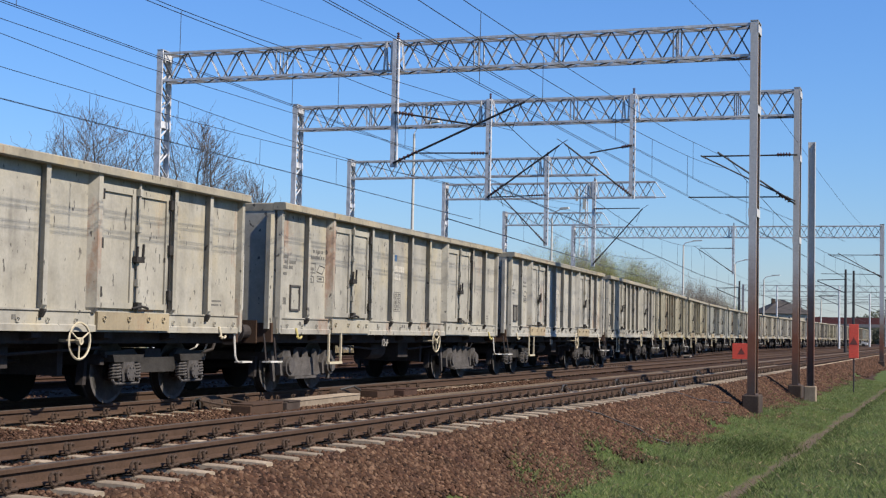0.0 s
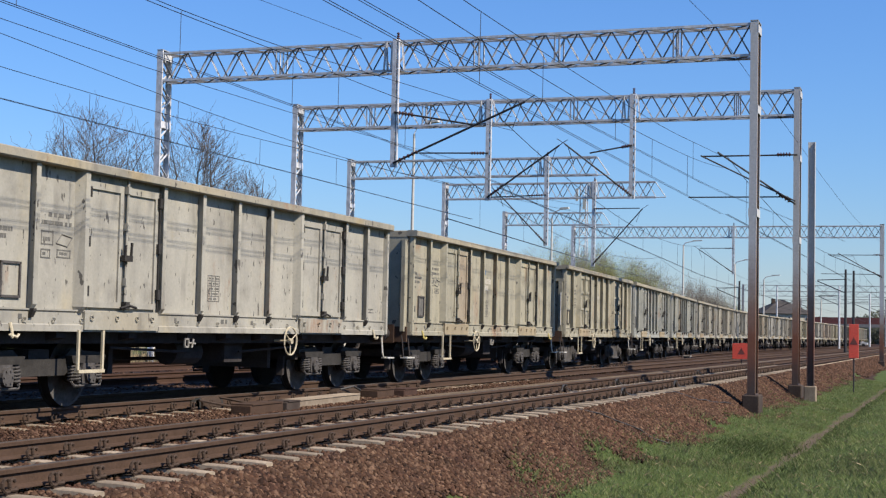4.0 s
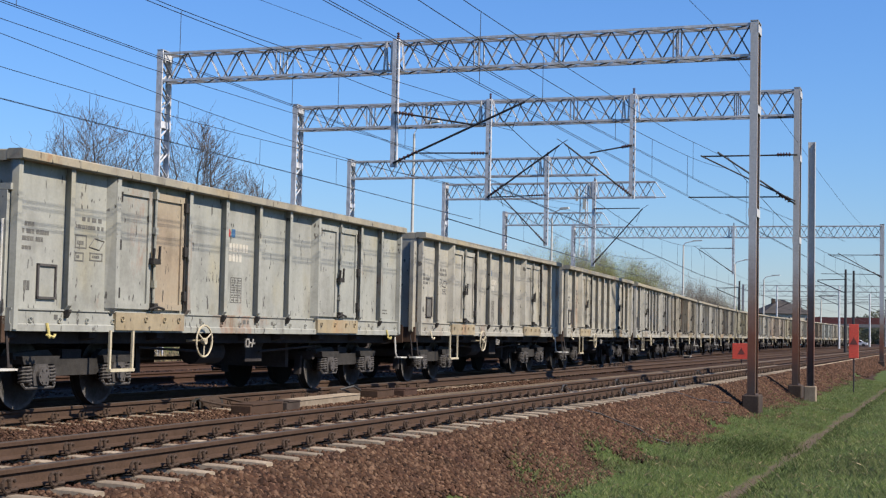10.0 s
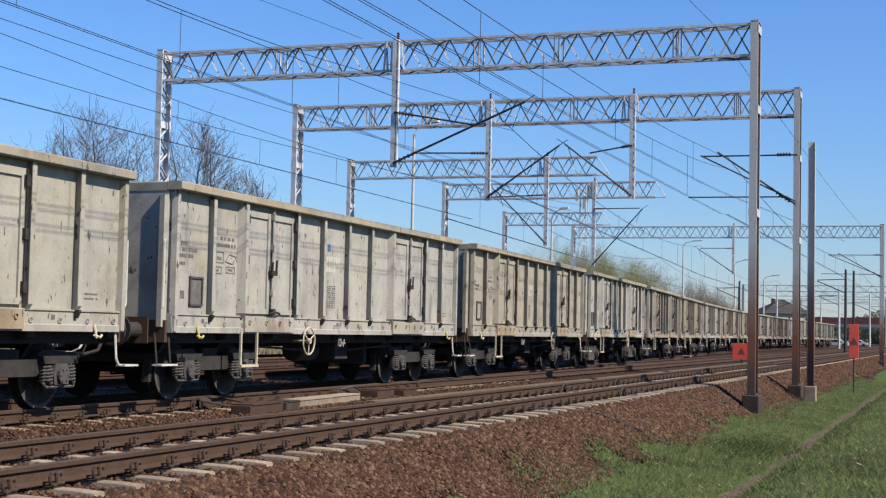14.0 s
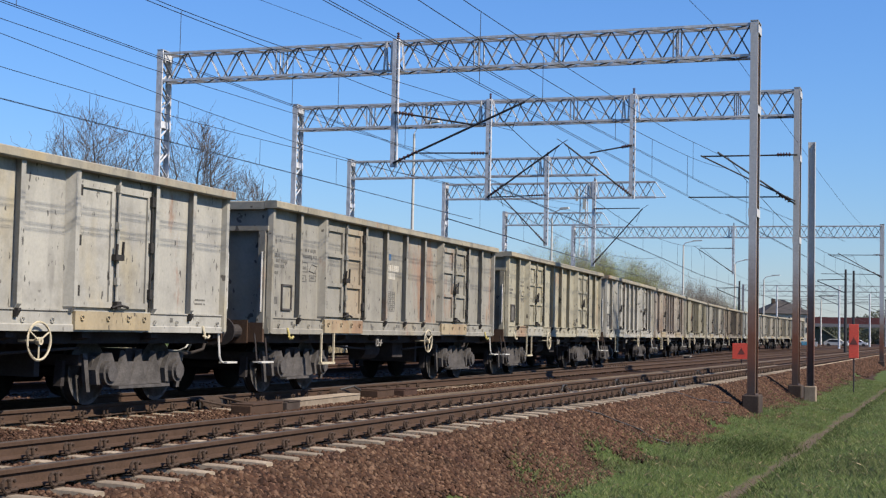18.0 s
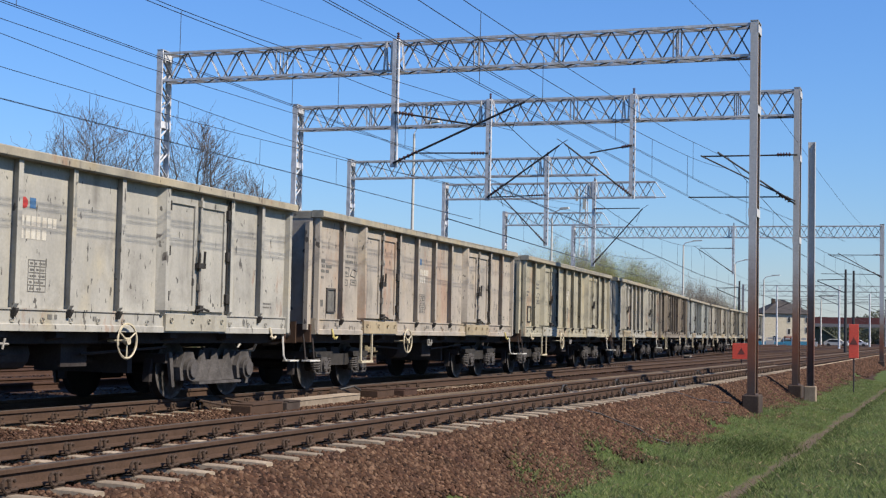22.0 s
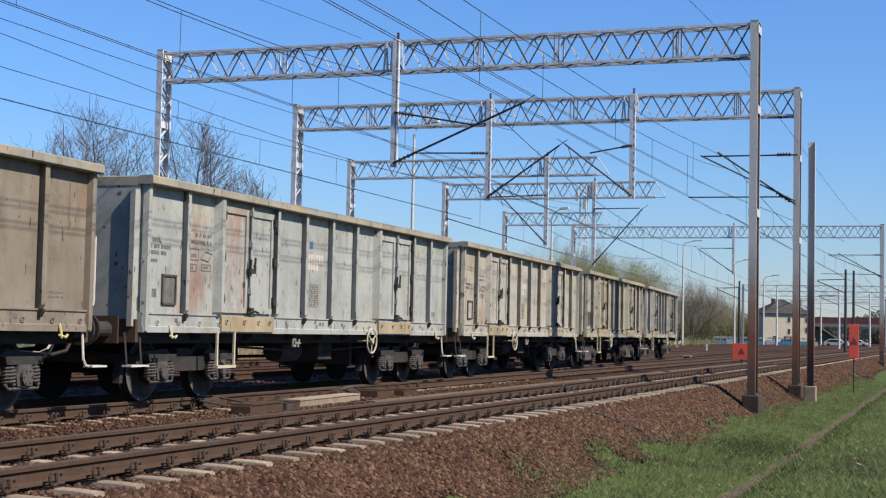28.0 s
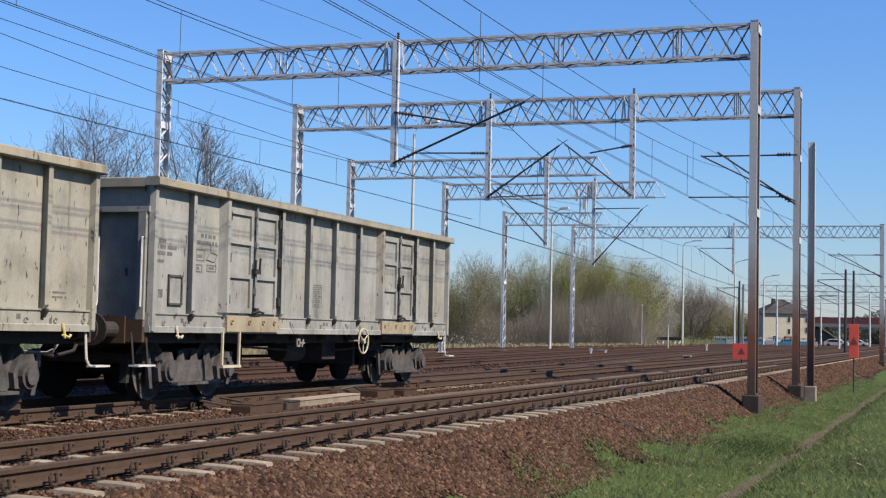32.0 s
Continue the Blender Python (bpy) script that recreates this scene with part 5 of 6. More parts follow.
def lathe(bm, rows, seg=28):
    """Rows of (x, radius), turned about the x axis."""
    rings = [[bm.verts.new((x, r * math.cos(2 * math.pi * k / seg), r * math.sin(2 * math.pi * k / seg))) for k in range(seg)] for x, r in rows]
    for a, b in zip(rings, rings[1:]):
        for k in range(seg):
            bm.faces.new((a[k], a[(k + 1) % seg], b[(k + 1) % seg], b[k]))
    bm.faces.new(rings[0][::-1])
    bm.faces.new(rings[-1])


def axle_make(bm):
    rod(bm, [(-1.0, 0, 0), (1.0, 0, 0)], 0.075, 10)


def wheel_make(bm):
    lathe(bm, [(0.69, 0.08), (0.69, 0.478), (0.70, 0.485), (0.715, 0.48), (0.725, 0.462), (0.825, 0.456), (0.825, 0.40), (0.79, 0.37), (0.775, 0.20), (0.80, 0.14), (0.86, 0.12), (0.86, 0.08)])


def rim_make(bm):
    lathe(bm, [(0.826, 0.405), (0.828, 0.405), (0.828, 0.452), (0.826, 0.452)])


def goods_wagon(k, paint, panelled, wheel_at, door=None, flap=None, mark=True, label=""):
    w = thing("goods_wagon", label, "goods wagon", group="wagons of the goods train")
    P = PAINTS[paint]
    D = door or P
    F = flap or M_FLAP2
    deep = panelled or k in (8, 16)
    for turn in (0, 1):
        # the far side is the near side turned about the middle
        t = pose(0, 0, 0) if not turn else Matrix.Translation((0, LB, 0)) @ Matrix.Rotation(math.pi, 4, "Z")
        part("side_wall", shape("side_wall", wall_make), P, w, m=t)
        part("side_sill", shape("side_sill", sill_make), P, w, m=t)
        part("top_rail", shape("top_rail", cap_make), M_CAP, w, "dusty top rail", m=t)
        for y in RIBS:
            part("rib", shape("rib_flared", rib_flared_make) if k in (15, 19) else shape("rib", rib_make), P, w, m=t @ pose(1.365, y, 0))
            part("gusset", shape("gusset", bracket_make), M_BOGIE_D, w, m=t @ pose(1.41, y, 0))
        for i, y in enumerate(POSTS):
            # behind the doors' hinges the post is a plain rib
            part("door_post", shape("door_post", post_make) if i % 2 == turn else shape("rib", rib_make), P, w, m=t @ pose(1.365, y, 0))
        for y in (0.06, LB - 0.06):
            part("corner_post", shape("corner_post", corner_make), P, w, m=t @ pose(1.365, y, 0))
        for i, (y0, y1) in enumerate(DOORS):
            lf = shape("door_leaf_panelled", leaf_panelled_make) if panelled else shape("door_leaf", leaf_make)
            for j in (0, 1):
                d = part("door", lf, D if (i == 0 and (j == 1 or k == 1)) else P, w, m=t @ pose(-0.035, y0 + 0.022 + j * 0.91, 0))
                part("hinge", shape("hinge", hinge_make), M_BOGIE_D, d, m=pose(0, 0.0 if j == 0 else 0.868, 0))
            lock = part("lock_bar", shape("lock_bar", lock_make), P, w, m=t @ pose(-0.03, (y0 + y1) / 2, 0))
            part("lock_handle", shape("lock_handle", lock_handle_make), M_BOGIE_D, lock, "dark lock handle")
            part("lock_lever", shape("lock_lever", lock_lever_make), M_BOGIE_D, lock, "dark lock lever")
            part("door_flap", shape("door_flap", flap_make), F, w, "cream lower door flap", m=t @ pose(0, y0, 0))
        if deep or k in (2, 13, 20, 21):
            part("hand_rail", shape("hand_rail", rail_make), M_WHITE, w, "white hand rail", m=t @ pose(1.30, 0, 0))
        part("far_hand_rail", shape("far_hand_rail", far_rail_make), M_WHITE, w, "white hand rail", m=t @ pose(1.37, LB, 0))
        part("grip_bar", shape("grip_bar", grip_make), M_WHITE, w, "bent white grip bar", m=t @ pose(-0.75, 0, 0))
        part("end_wall", shape("end_wall_deep", end_wall_deep_make) if deep else shape("end_wall", end_wall_make), P, w, m=t)
        if deep:
            part("end_beam", shape("end_beam_high", end_beam_high_make), P, w, m=t)
            for x in (-1.28, -0.45, 0.45, 1.28):
                part("end_post", shape("end_post", end_post_make), P, w, m=t @ pose(x, 0, 0))
        else:
            for x in (-1.25, 1.25):
                part("end_rib", shape("end_rib", end_rib_make), P, w, m=t @ pose(x, 0, 0))
        part("end_top_rail", shape("end_top_rail", end_cap_make), M_CAP, w, m=t)
        part("headstock", shape("headstock", headstock_make), M_RAILSIDE, w, m=t)
        for x in (-0.875, 0.875):
            part("buffer", shape("buffer", buffer_make), M_UNDER, w, m=t @ pose(x, 0, 0))
        part("coupler", shape("coupler", coupler_make), M_UNDER, w, m=t)
        for y in (0.72, LB - 0.72):
            part("rope_hook", shape("rope_hook", hook_make), M_YELLOW if k % 3 == 1 else M_CREAM, w, "pale painted rope hook", m=t @ pose(0, y, 0))
        cs = part("corner_step", shape("corner_step", step_make), M_WHITE, w, "white corner step", m=t @ pose(0, -0.35, 0))
        for y in (0.0, 0.38):
            part("bracket", shape("step_bracket", step_bracket_make), M_UNDER, cs, m=pose(0, y, 0))
        part("far_step", shape("far_step", far_step_make), M_WHITE, w, "white bent step iron", m=t @ pose(0, LB - 0.12, 0))
        part("ladder_step", shape("ladder_step", ladder_make), M_CREAM, w, "cream ladder step", m=t @ pose(0, 2.15, 0))
    part("floor_plate", shape("floor_plate", floor_make), M_UNDER, w)
    part("centre_sill", shape("centre_sill", centre_sill_make), M_UNDER, w, "sooty steel underframe beam")
    for turn in (0, 180):
        part("inner_sill", shape("inner_sill", inner_sill_make), M_UNDER, w, m=pose(0, LB / 2, 0, 0, 0, turn) @ pose(0, -LB / 2, 0))
    for y in (0.14, 1.9, 3.6, 5.2, 6.4, 7.6, 9.2, 10.9, LB - 0.14):
        part("crossbeam", shape("crossbeam", crossbeam_make), M_UNDER, w, m=pose(0, y, 0))
    part("brake_gear", shape("brake_gear", brake_make), M_UNDER, w)
    part("brake_handwheel", shape("brake_handwheel", handwheel_make), M_CREAM, w, "cream spoked handwheel", m=pose(0, wheel_at, 0))
    part("brake_valve", shape("brake_valve", valve_make), M_CONC, w, "pale brake changeover lever", m=pose(0, 6.1 if wheel_at < 6 else 4.9, 0))
    part("label_rack", shape("label_rack", rack_make), M_BOGIE, w, m=pose(-0.035, 0.55, 0))
    part("label_plate", shape("label_plate", rack_plate_make), M_MARK if k % 2 else P, w, m=pose(-0.035, 0.55, 0))
    part("number_marking", shape("number_marking", bars_make(NUMBER)), M_MARK, w)["kind"] = "stuff"
    part("table_marking", shape("table_marking", bars_make(TABLE)), M_MARK, w)["kind"] = "stuff"
    part("sill_marking", shape("sill_marking", bars_make(SILLMARK)), M_MARK, w, m=pose(0.041, 0, 0))["kind"] = "stuff"
    part("notice_marking", shape("notice_marking", bars_make(GRIDMARK)), M_MARK, w)["kind"] = "stuff"
    part("load_table", shape("load_table", load_table_make), M_MARK, w)["kind"] = "stuff"
    part("pictogram", shape("pictogram", pictogram_make), M_MARK, w)["kind"] = "stuff"
    if mark:
        part("faded_lettering", shape("faded_lettering", letters_make), M_MARK_L, w, "faded white lettering")["kind"] = "stuff"
        part("red_mark", shape("red_mark", lambda bm: disc(bm, (1.3655, 5.50, 2.59), (1.369, 5.50, 2.59), 0.07, 16)), M_MARK_R, w)
        part("blue_mark", shape("blue_mark", sq_make(5.61, 5.73, 2.53, 2.66)), M_MARK_B, w)
    for y in (1.92, 10.92):
        cast = panelled or k in (1, 8, 11, 22)
        bg_ = part("bogie", shape("bogie_bolster", bolster_make), M_UNDER, w, "dusty steel bogie", m=pose(0, y, 0))
        for turn in (0, 180):
            side = pose(0, 0, 0, 0, 0, turn)
            part("side_frame", shape("side_frame_cast", frame_cast_make) if cast else shape("side_frame", frame_y_make), M_BOGIE if cast else M_BOGIE_D, bg_, m=side)
            for a in (-0.9, 0.9):
                part("axle_box", shape("axle_box_cast", axlebox_cast_make) if cast else shape("axle_box", axlebox_make), M_BOGIE, bg_, m=side @ pose(0, a, 0))
                if not cast:
                    for b in (-0.25, 0.25):
                        part("coil_spring", shape("coil_spring", spring_make), M_BOGIE, bg_, m=side @ pose(1.10, a + b, 0.34))
                    part("tie_bar", shape("tie_bar", tie_make), M_BOGIE, bg_, m=side @ pose(0, a, 0))
        for a in (-1.42, 1.42):
            for x in (-0.74, 0.74):
                part("brake_block", shape("brake_block", brake_block_make), M_UNDER, bg_, m=pose(x, a, 0))
        for a in (-1.32, 1.32):
            part("end_beam", shape("end_beam", end_beam_make), M_UNDER, bg_, m=pose(0, a, 0))
    sets = []
    for y in (1.02, 2.82, 10.02, 11.82):
        ws = part("wheelset", shape("axle", axle_make), M_WHEEL, w, "dark steel wheels on their axle", m=pose(0, y, 0.46))
        for turn in (0, 180):
            part("wheel", shape("wheel", wheel_make), M_WHEEL, ws, m=pose(0, 0, 0, 0, 0, turn))
            part("rim", shape("rim", rim_make), M_TREAD, ws, "worn steel rim", m=pose(0, 0, 0, 0, 0, turn))
        sets.append((ws, y))
    return w, sets


L_GREY = "light grey open goods wagon with scratched and dirty steel sides"
L_PALE = "pale grey open goods wagon with nearly clean steel sides"
L_BEIGE = "beige grey open goods wagon with rust-stained steel sides"
L_WARM = "warm grey open goods wagon with large rust-brown patches"
L_GREEN = "greenish grey open goods wagon with cream door flaps"
L_DULL = "dull brownish grey open goods wagon with panelled doors"
L_BROWN = "dirty dark brown open goods wagon with faded white letters"
FAR = 8.3
MID = 4.6
# from the last wagon forwards: paint, panelled doors, brake wheel, door paint, flap paint, company mark, label
WAGONS = [
    ("sooty", True, 7.7, None, M_FLAP, False, "sooty grey open goods wagon with panelled doors, last of the train"),
    ("buff", False, MID, M_DOOR, M_FLAP, True, "buff grey open goods wagon with tan doors and scratches"),
    ("cream", False, MID, None, M_FLAP, True, "cream grey open goods wagon with scratched steel sides"),
    ("ice", False, FAR, None, M_FLAP, True, "pale blue-grey open goods wagon with one rust-brown patch"),
    ("brown", False, FAR, None, PAINTS["brown"], False, L_BROWN),
    ("light", False, MID, None, M_FLAP, True, L_GREY),
    ("olive", False, MID, M_DOOR, M_FLAP2, True, "olive beige open goods wagon with one rust-brown door leaf"),
    ("warm", False, MID, None, M_FLAP, True, L_WARM),
    ("white", False, 7.7, None, None, True, L_PALE),
    ("olive", True, MID, None, None, False, "olive beige open goods wagon with panelled doors"),
    ("dull", True, 7.75, M_DOOR, M_FLAP, True, L_DULL),
    ("white", False, 7.95, None, M_FLAP, False, L_PALE),
    ("beige", False, FAR, None, M_FLAP, True, L_BEIGE),
    ("white", False, MID, None, None, True, L_PALE),
    ("cream", False, MID, None, M_FLAP, True, "cream grey open goods wagon with many dark scratches"),
    ("light", False, MID, None, M_FLAP, True, L_GREY),
    ("green", False, MID, M_DOOR, M_FLAP, True, L_GREEN),
    ("green", False, MID, None, M_FLAP, True, L_GREEN),
    ("olive", True, MID, None, M_FLAP, True, "olive beige open goods wagon with panelled doors and a rust streak"),
    ("olive", False, MID, M_DOOR, M_FLAP, True, "olive beige open goods wagon with a tan double door"),
    ("light", False, FAR, None, None, False, L_GREY),
    ("white", False, FAR, None, M_FLAP, True, L_PALE),
    ("light", False, 7.95, None, None, True, L_GREY),
    ("cream", False, FAR, None, M_FLAP, False, "cream grey open goods wagon with yellowish sides"),
]
TRAINSET = [goods_wagon(k, *row) for k, row in enumerate(WAGONS)]


def big_letters():
    """Two large faded letters on the brown wagon's side."""
    w = TRAINSET[4][0]
    for ch, y in (("K", 5.0), ("M", 5.75)):
        cu = bpy.data.curves.new("letter", "FONT")
        cu.body, cu.size, cu.extrude = ch, 0.75, 0.002
        flat = new("letter_outline", cu)
        me = bpy.data.meshes.new_from_object(flat)
        me.materials.clear()
        bpy.data.objects.remove(flat)
        part("letter", me, M_MARK_L, w, "large faded white letter", m=pose(1.368, y - 0.1, 1.95, 90, 0, 90))
    bm = B()
    block(bm, 1.3655, 1.369, 4.9, 5.4, 1.86, 1.9)
    block(bm, 1.3655, 1.369, 5.7, 6.2, 1.86, 1.9)
    part("underline", bm, M_MARK_L, w)


big_letters()


# ---------------------------------------------------------------- trees
def branches(seed, height, spread, depth, trunk_r, limbs=4, lean=0.0, first=0.25, many=3):
    """Segments (a, b, radius a, radius b) of a tree, limb by limb."""
    r = random.Random(seed)
    out = []

    def grow(p, d, length, rad, level):
        n = 3 if level < 2 else 2
        for i in range(n):
            d = (d + Vector((r.gauss(0, 0.10), r.gauss(0, 0.10), 0.06 + r.gauss(0, 0.05)))).normalized()
            q = p + d * (length / n)
            r2 = rad * (0.86 if level else 0.9)
            out.append((p.copy(), q.copy(), rad, r2))
            if level < depth and (level > 0 or i > 0):
                for _ in range(1 if level else 2):
                    s = (d + Vector((r.gauss(0, 1), r.gauss(0, 1), r.gauss(0.25, 0.5))).normalized() * spread).normalized()
                    grow(q, s, length * r.uniform(0.55, 0.75), r2 * 0.55, level + 1)
            p, rad = q, r2
        if level < depth:
            for _ in range(many):
                s = (d + Vector((r.gauss(0, 1), r.gauss(0, 1), r.gauss(0.2, 0.5))).normalized() * spread).normalized()
                grow(p, s, length * r.uniform(0.55, 0.8), rad * 0.62, level + 1)

    for i in range(limbs):
        d = Vector((r.gauss(lean, 0.28), r.gauss(0, 0.28), 1)).normalized()
        grow(Vector((r.uniform(-0.4, 0.4), r.uniform(-0.4, 0.4), 0)), d, height * 0.42 * r.uniform(0.8, 1.1), trunk_r * r.uniform(0.7, 1), 0)
    return out


def bare_branches(seed, height, wide, stems):
    """A leafless round crown: stems that fan out from the ground and fork into ever finer twigs."""
    r = random.Random(seed)
    out = []
    mid, up = height * 0.6, height * 0.4

    def outside(p):
        return p.z > mid * 0.5 and (p.x / wide) ** 2 + (p.y / wide) ** 2 + ((p.z - mid) / up) ** 2 > r.uniform(0.82, 1.12)

    def grow(p, d, length, rad, level):
        n = (10, 7, 5, 4, 3)[level]
        for i in range(n):
            d = (d + Vector((r.gauss(0, 0.075 - 0.013 * level), r.gauss(0, 0.075 - 0.013 * level), 0.04 + r.gauss(0, 0.05)))).normalized()
            q = p + d * (length / n)
            r2 = rad * (0.84 if level == 0 else 0.85)
            out.append((p.copy(), q.copy(), rad, r2))
            if level < 4 and (i > 2 or level):
                for _ in range(1 if level < 3 or r.random() < 0.9 else 0):
                    turn = r.uniform(0, 6.283)
                    side = Vector((math.cos(turn), math.sin(turn), 0.15 + r.gauss(0, 0.3)))
                    grow(q, (d * 0.8 + side * 0.65).normalized(), length * r.uniform(0.36, 0.62) * (1 - 0.3 * i / n), max(r2 * 0.55, 0.010), level + 1)
            if outside(q):
                return
            p, rad = q, r2

    for i in range(stems):
        turn = 2.4 * i + r.uniform(-0.4, 0.4)
        lean = r.uniform(0.1, 0.85) * wide
        d = Vector((math.cos(turn) * lean, math.sin(turn) * lean, height * 0.95)).normalized()
        grow(Vector((r.uniform(-0.5, 0.5), r.uniform(-0.5, 0.5), 0)), d, height * r.uniform(0.85, 1.0), 0.15 * r.uniform(0.7, 1.1), 0)
    return out


def twig_mesh(name, segs, mat):
    v, f = [], []
    for a, b, ra, rb in segs:
        d = (b - a).normalized()
        up = Vector((0, 0, 1)) if abs(d.z) < 0.9 else Vector((1, 0, 0))
        x = d.cross(up).normalized()
        y = d.cross(x)
        i = len(v)
        for p, r in ((a, ra), (b, rb)):
            for q in (0.0, 2.1, 4.2):
                v.append(tuple(p + x * (r * math.cos(q)) + y * (r * math.sin(q))))
        f += [(i, i + 1, i + 4, i + 3), (i + 1, i + 2, i + 5, i + 4), (i + 2, i, i + 3, i + 5)]
    return soup(name, v, f, mat)


def leaf_mesh(name, segs, n, size, mat, seed, puff=0.5, droop=0.0):
    r = np.random.RandomState(seed)
    ends = np.array([tuple(s[1]) for s in segs if s[2] < 0.06])
    p = ends[r.randint(0, len(ends), n)] + r.normal(0, puff, (n, 3)) - np.array([0, 0, 1.0]) * np.abs(r.normal(0, droop, n))[:, None]
    a, b = r.normal(0, 1, (n, 3)), r.normal(0, 1, (n, 3))
    a /= np.linalg.norm(a, axis=1)[:, None]
    b = np.cross(a, b)
    b /= np.linalg.norm(b, axis=1)[:, None]
    s = r.uniform(size * 0.5, size, n)[:, None]
    v = np.stack([p - a * s, p - b * s * 0.6, p + a * s, p + b * s * 0.6], 1)
    f = np.arange(n * 4).reshape(n, 4)
    return soup(name, v.reshape(-1, 3), f, mat)


def tree(label, x, y, seed, height, spread, depth, trunk_r, limbs, leaves=0, leaf="green", size=0.16, puff=0.5, lean=0.0, many=3, base=-0.7, wide=1.0, bare=False):
    segs = bare_branches(seed, height, wide, limbs) if bare else branches(seed, height, spread, depth, trunk_r, limbs, lean, many=many)
    tops = sorted(s[1].z for s in segs)
    k = height / tops[int(len(tops) * 0.985)]
    if not bare:
        grow = Matrix.Diagonal((k * wide, k * wide, k))
        segs = [(grow @ a, grow @ b, ra, rb) for a, b, ra, rb in segs]
    t = thing("tree", label, "tree", pose(x, y, base), group="trees beside the railway")
    thick = [s for s in segs if s[2] > 0.05]
    part("trunk", twig_mesh("trunk", thick, M_BARK), M_BARK if bare else M_BARK_HAZE, t)
    thin = [(a, b, max(ra, 0.008), max(rb, 0.006)) for a, b, ra, rb in segs if ra <= 0.05]
    if thin:
        part("branchwork", twig_mesh("branchwork", thin, M_TWIG), M_TWIG if bare else M_BARK_HAZE, t, "bare grey-brown twigs")
    if leaves:
        part("crown", leaf_mesh("crown", segs, leaves, size, M_LEAF[leaf], seed + 1, puff, height * 0.14), M_LEAF[leaf], t)


BARE = "tall bare tree with fine grey-brown twigs"
for x, y, s, h, w, l in ((-46.6, 70, 21, 14.3, 3.3, 8), (-43.9, 71, 22, 13.2, 2.1, 5), (-39.9, 70, 23, 13.5, 2.7, 8), (-37.3, 71, 24, 10.4, 2.0, 5), (-49.6, 72, 25, 11.0, 1.8, 5)):
    tree(BARE, x, y, s, h, 0.5, 4, 0.11, l, wide=w, bare=True)
SPRING = "tree in fresh yellow-green spring leaf"
DIM = "leafless grey-brown tree at the edge of a copse"
for x, y, s, h, kind, n in ((-80, 165, 31, 8.5, "green", 5000), (-73, 170, 32, 8.5, "brown", 5000), (-68, 172, 33, 9.5, "brown", 6000), (-62, 176, 34, 8.6, "green", 5500),
                            (-58.5, 178, 35, 9.5, "olive", 6000), (-49.5, 180, 36, 12.0, "green", 7500), (-54.0, 184, 37, 10.2, "brown", 6500), (-47.0, 186, 38, 11.0, "brown", 6000),
                            (-43.5, 184, 39, 10.8, "green", 8500), (-40.5, 186, 40, 11.0, "green", 8500), (-38.0, 190, 41, 10.0, "brown", 5000), (-36.5, 215, 42, 9.0, "brown", 3500),
                            (-84, 168, 43, 8.0, "green", 4500), (-61, 190, 44, 11.0, "olive", 5000), (-46, 198, 45, 11.5, "brown", 5000)):
    tree(SPRING if kind == "green" else DIM, x, y, s, h * 1.12, 0.6, 4, 0.14, 4, int(n * (5.5 if kind == "green" else 3.6)), kind, 0.065, 0.4, many=2)
for x, y, s, h, kind in ((-49, 275, 51, 8.5, "olive"), (-46, 278, 52, 9.5, "brown"), (-43, 280, 53, 8.0, "olive"), (-40, 284, 54, 7.0, "olive"), (-52, 262, 55, 7.5, "brown"), (-36.5, 286, 56, 5.5, "olive"), (-50, 240, 57, 11.5, "brown")):
    tree("distant tree with thin spring foliage", x, y, s, h, 0.6, 3, 0.2, 3, 26000 if s < 57 else 900, kind, 0.14, 0.8)


def shrubs(name, label, n, x0, x1, y0, y1, h, leaf, seed, leaf_size=0.13, clumps=60):
    r = np.random.RandomState(seed)
    c = np.stack([r.uniform(x0, x1, clumps), r.uniform(y0, y1, clumps)], -1)
    hh = h * r.uniform(0.5, 1.0, clumps)
    i = r.randint(0, clumps, n)
    q = np.abs(r.normal(0, 0.5, n))
    p = np.stack([c[i, 0] + r.normal(0, 1.2, n), c[i, 1] + r.normal(0, 1.2, n), -0.7 + hh[i] * np.clip(r.uniform(0, 1, n) - 0.15 * q, 0, 1)], -1)
    a, b = r.normal(0, 1, (n, 3)), r.normal(0, 1, (n, 3))
    a /= np.linalg.norm(a, axis=1)[:, None]
    b = np.cross(a, b)
    b /= np.linalg.norm(b, axis=1)[:, None]
    s = r.uniform(0.5, 1.1, n)[:, None] * leaf_size
    v = np.stack([p - a * s, p - b * s * 0.5, p + a * s, p + b * s * 0.5], 1).reshape(-1, 3)
    tagged(new(name, soup(name, v, np.arange(n * 4).reshape(n, 4), M_LEAF[leaf])), label, "shrubs", kind="stuff")


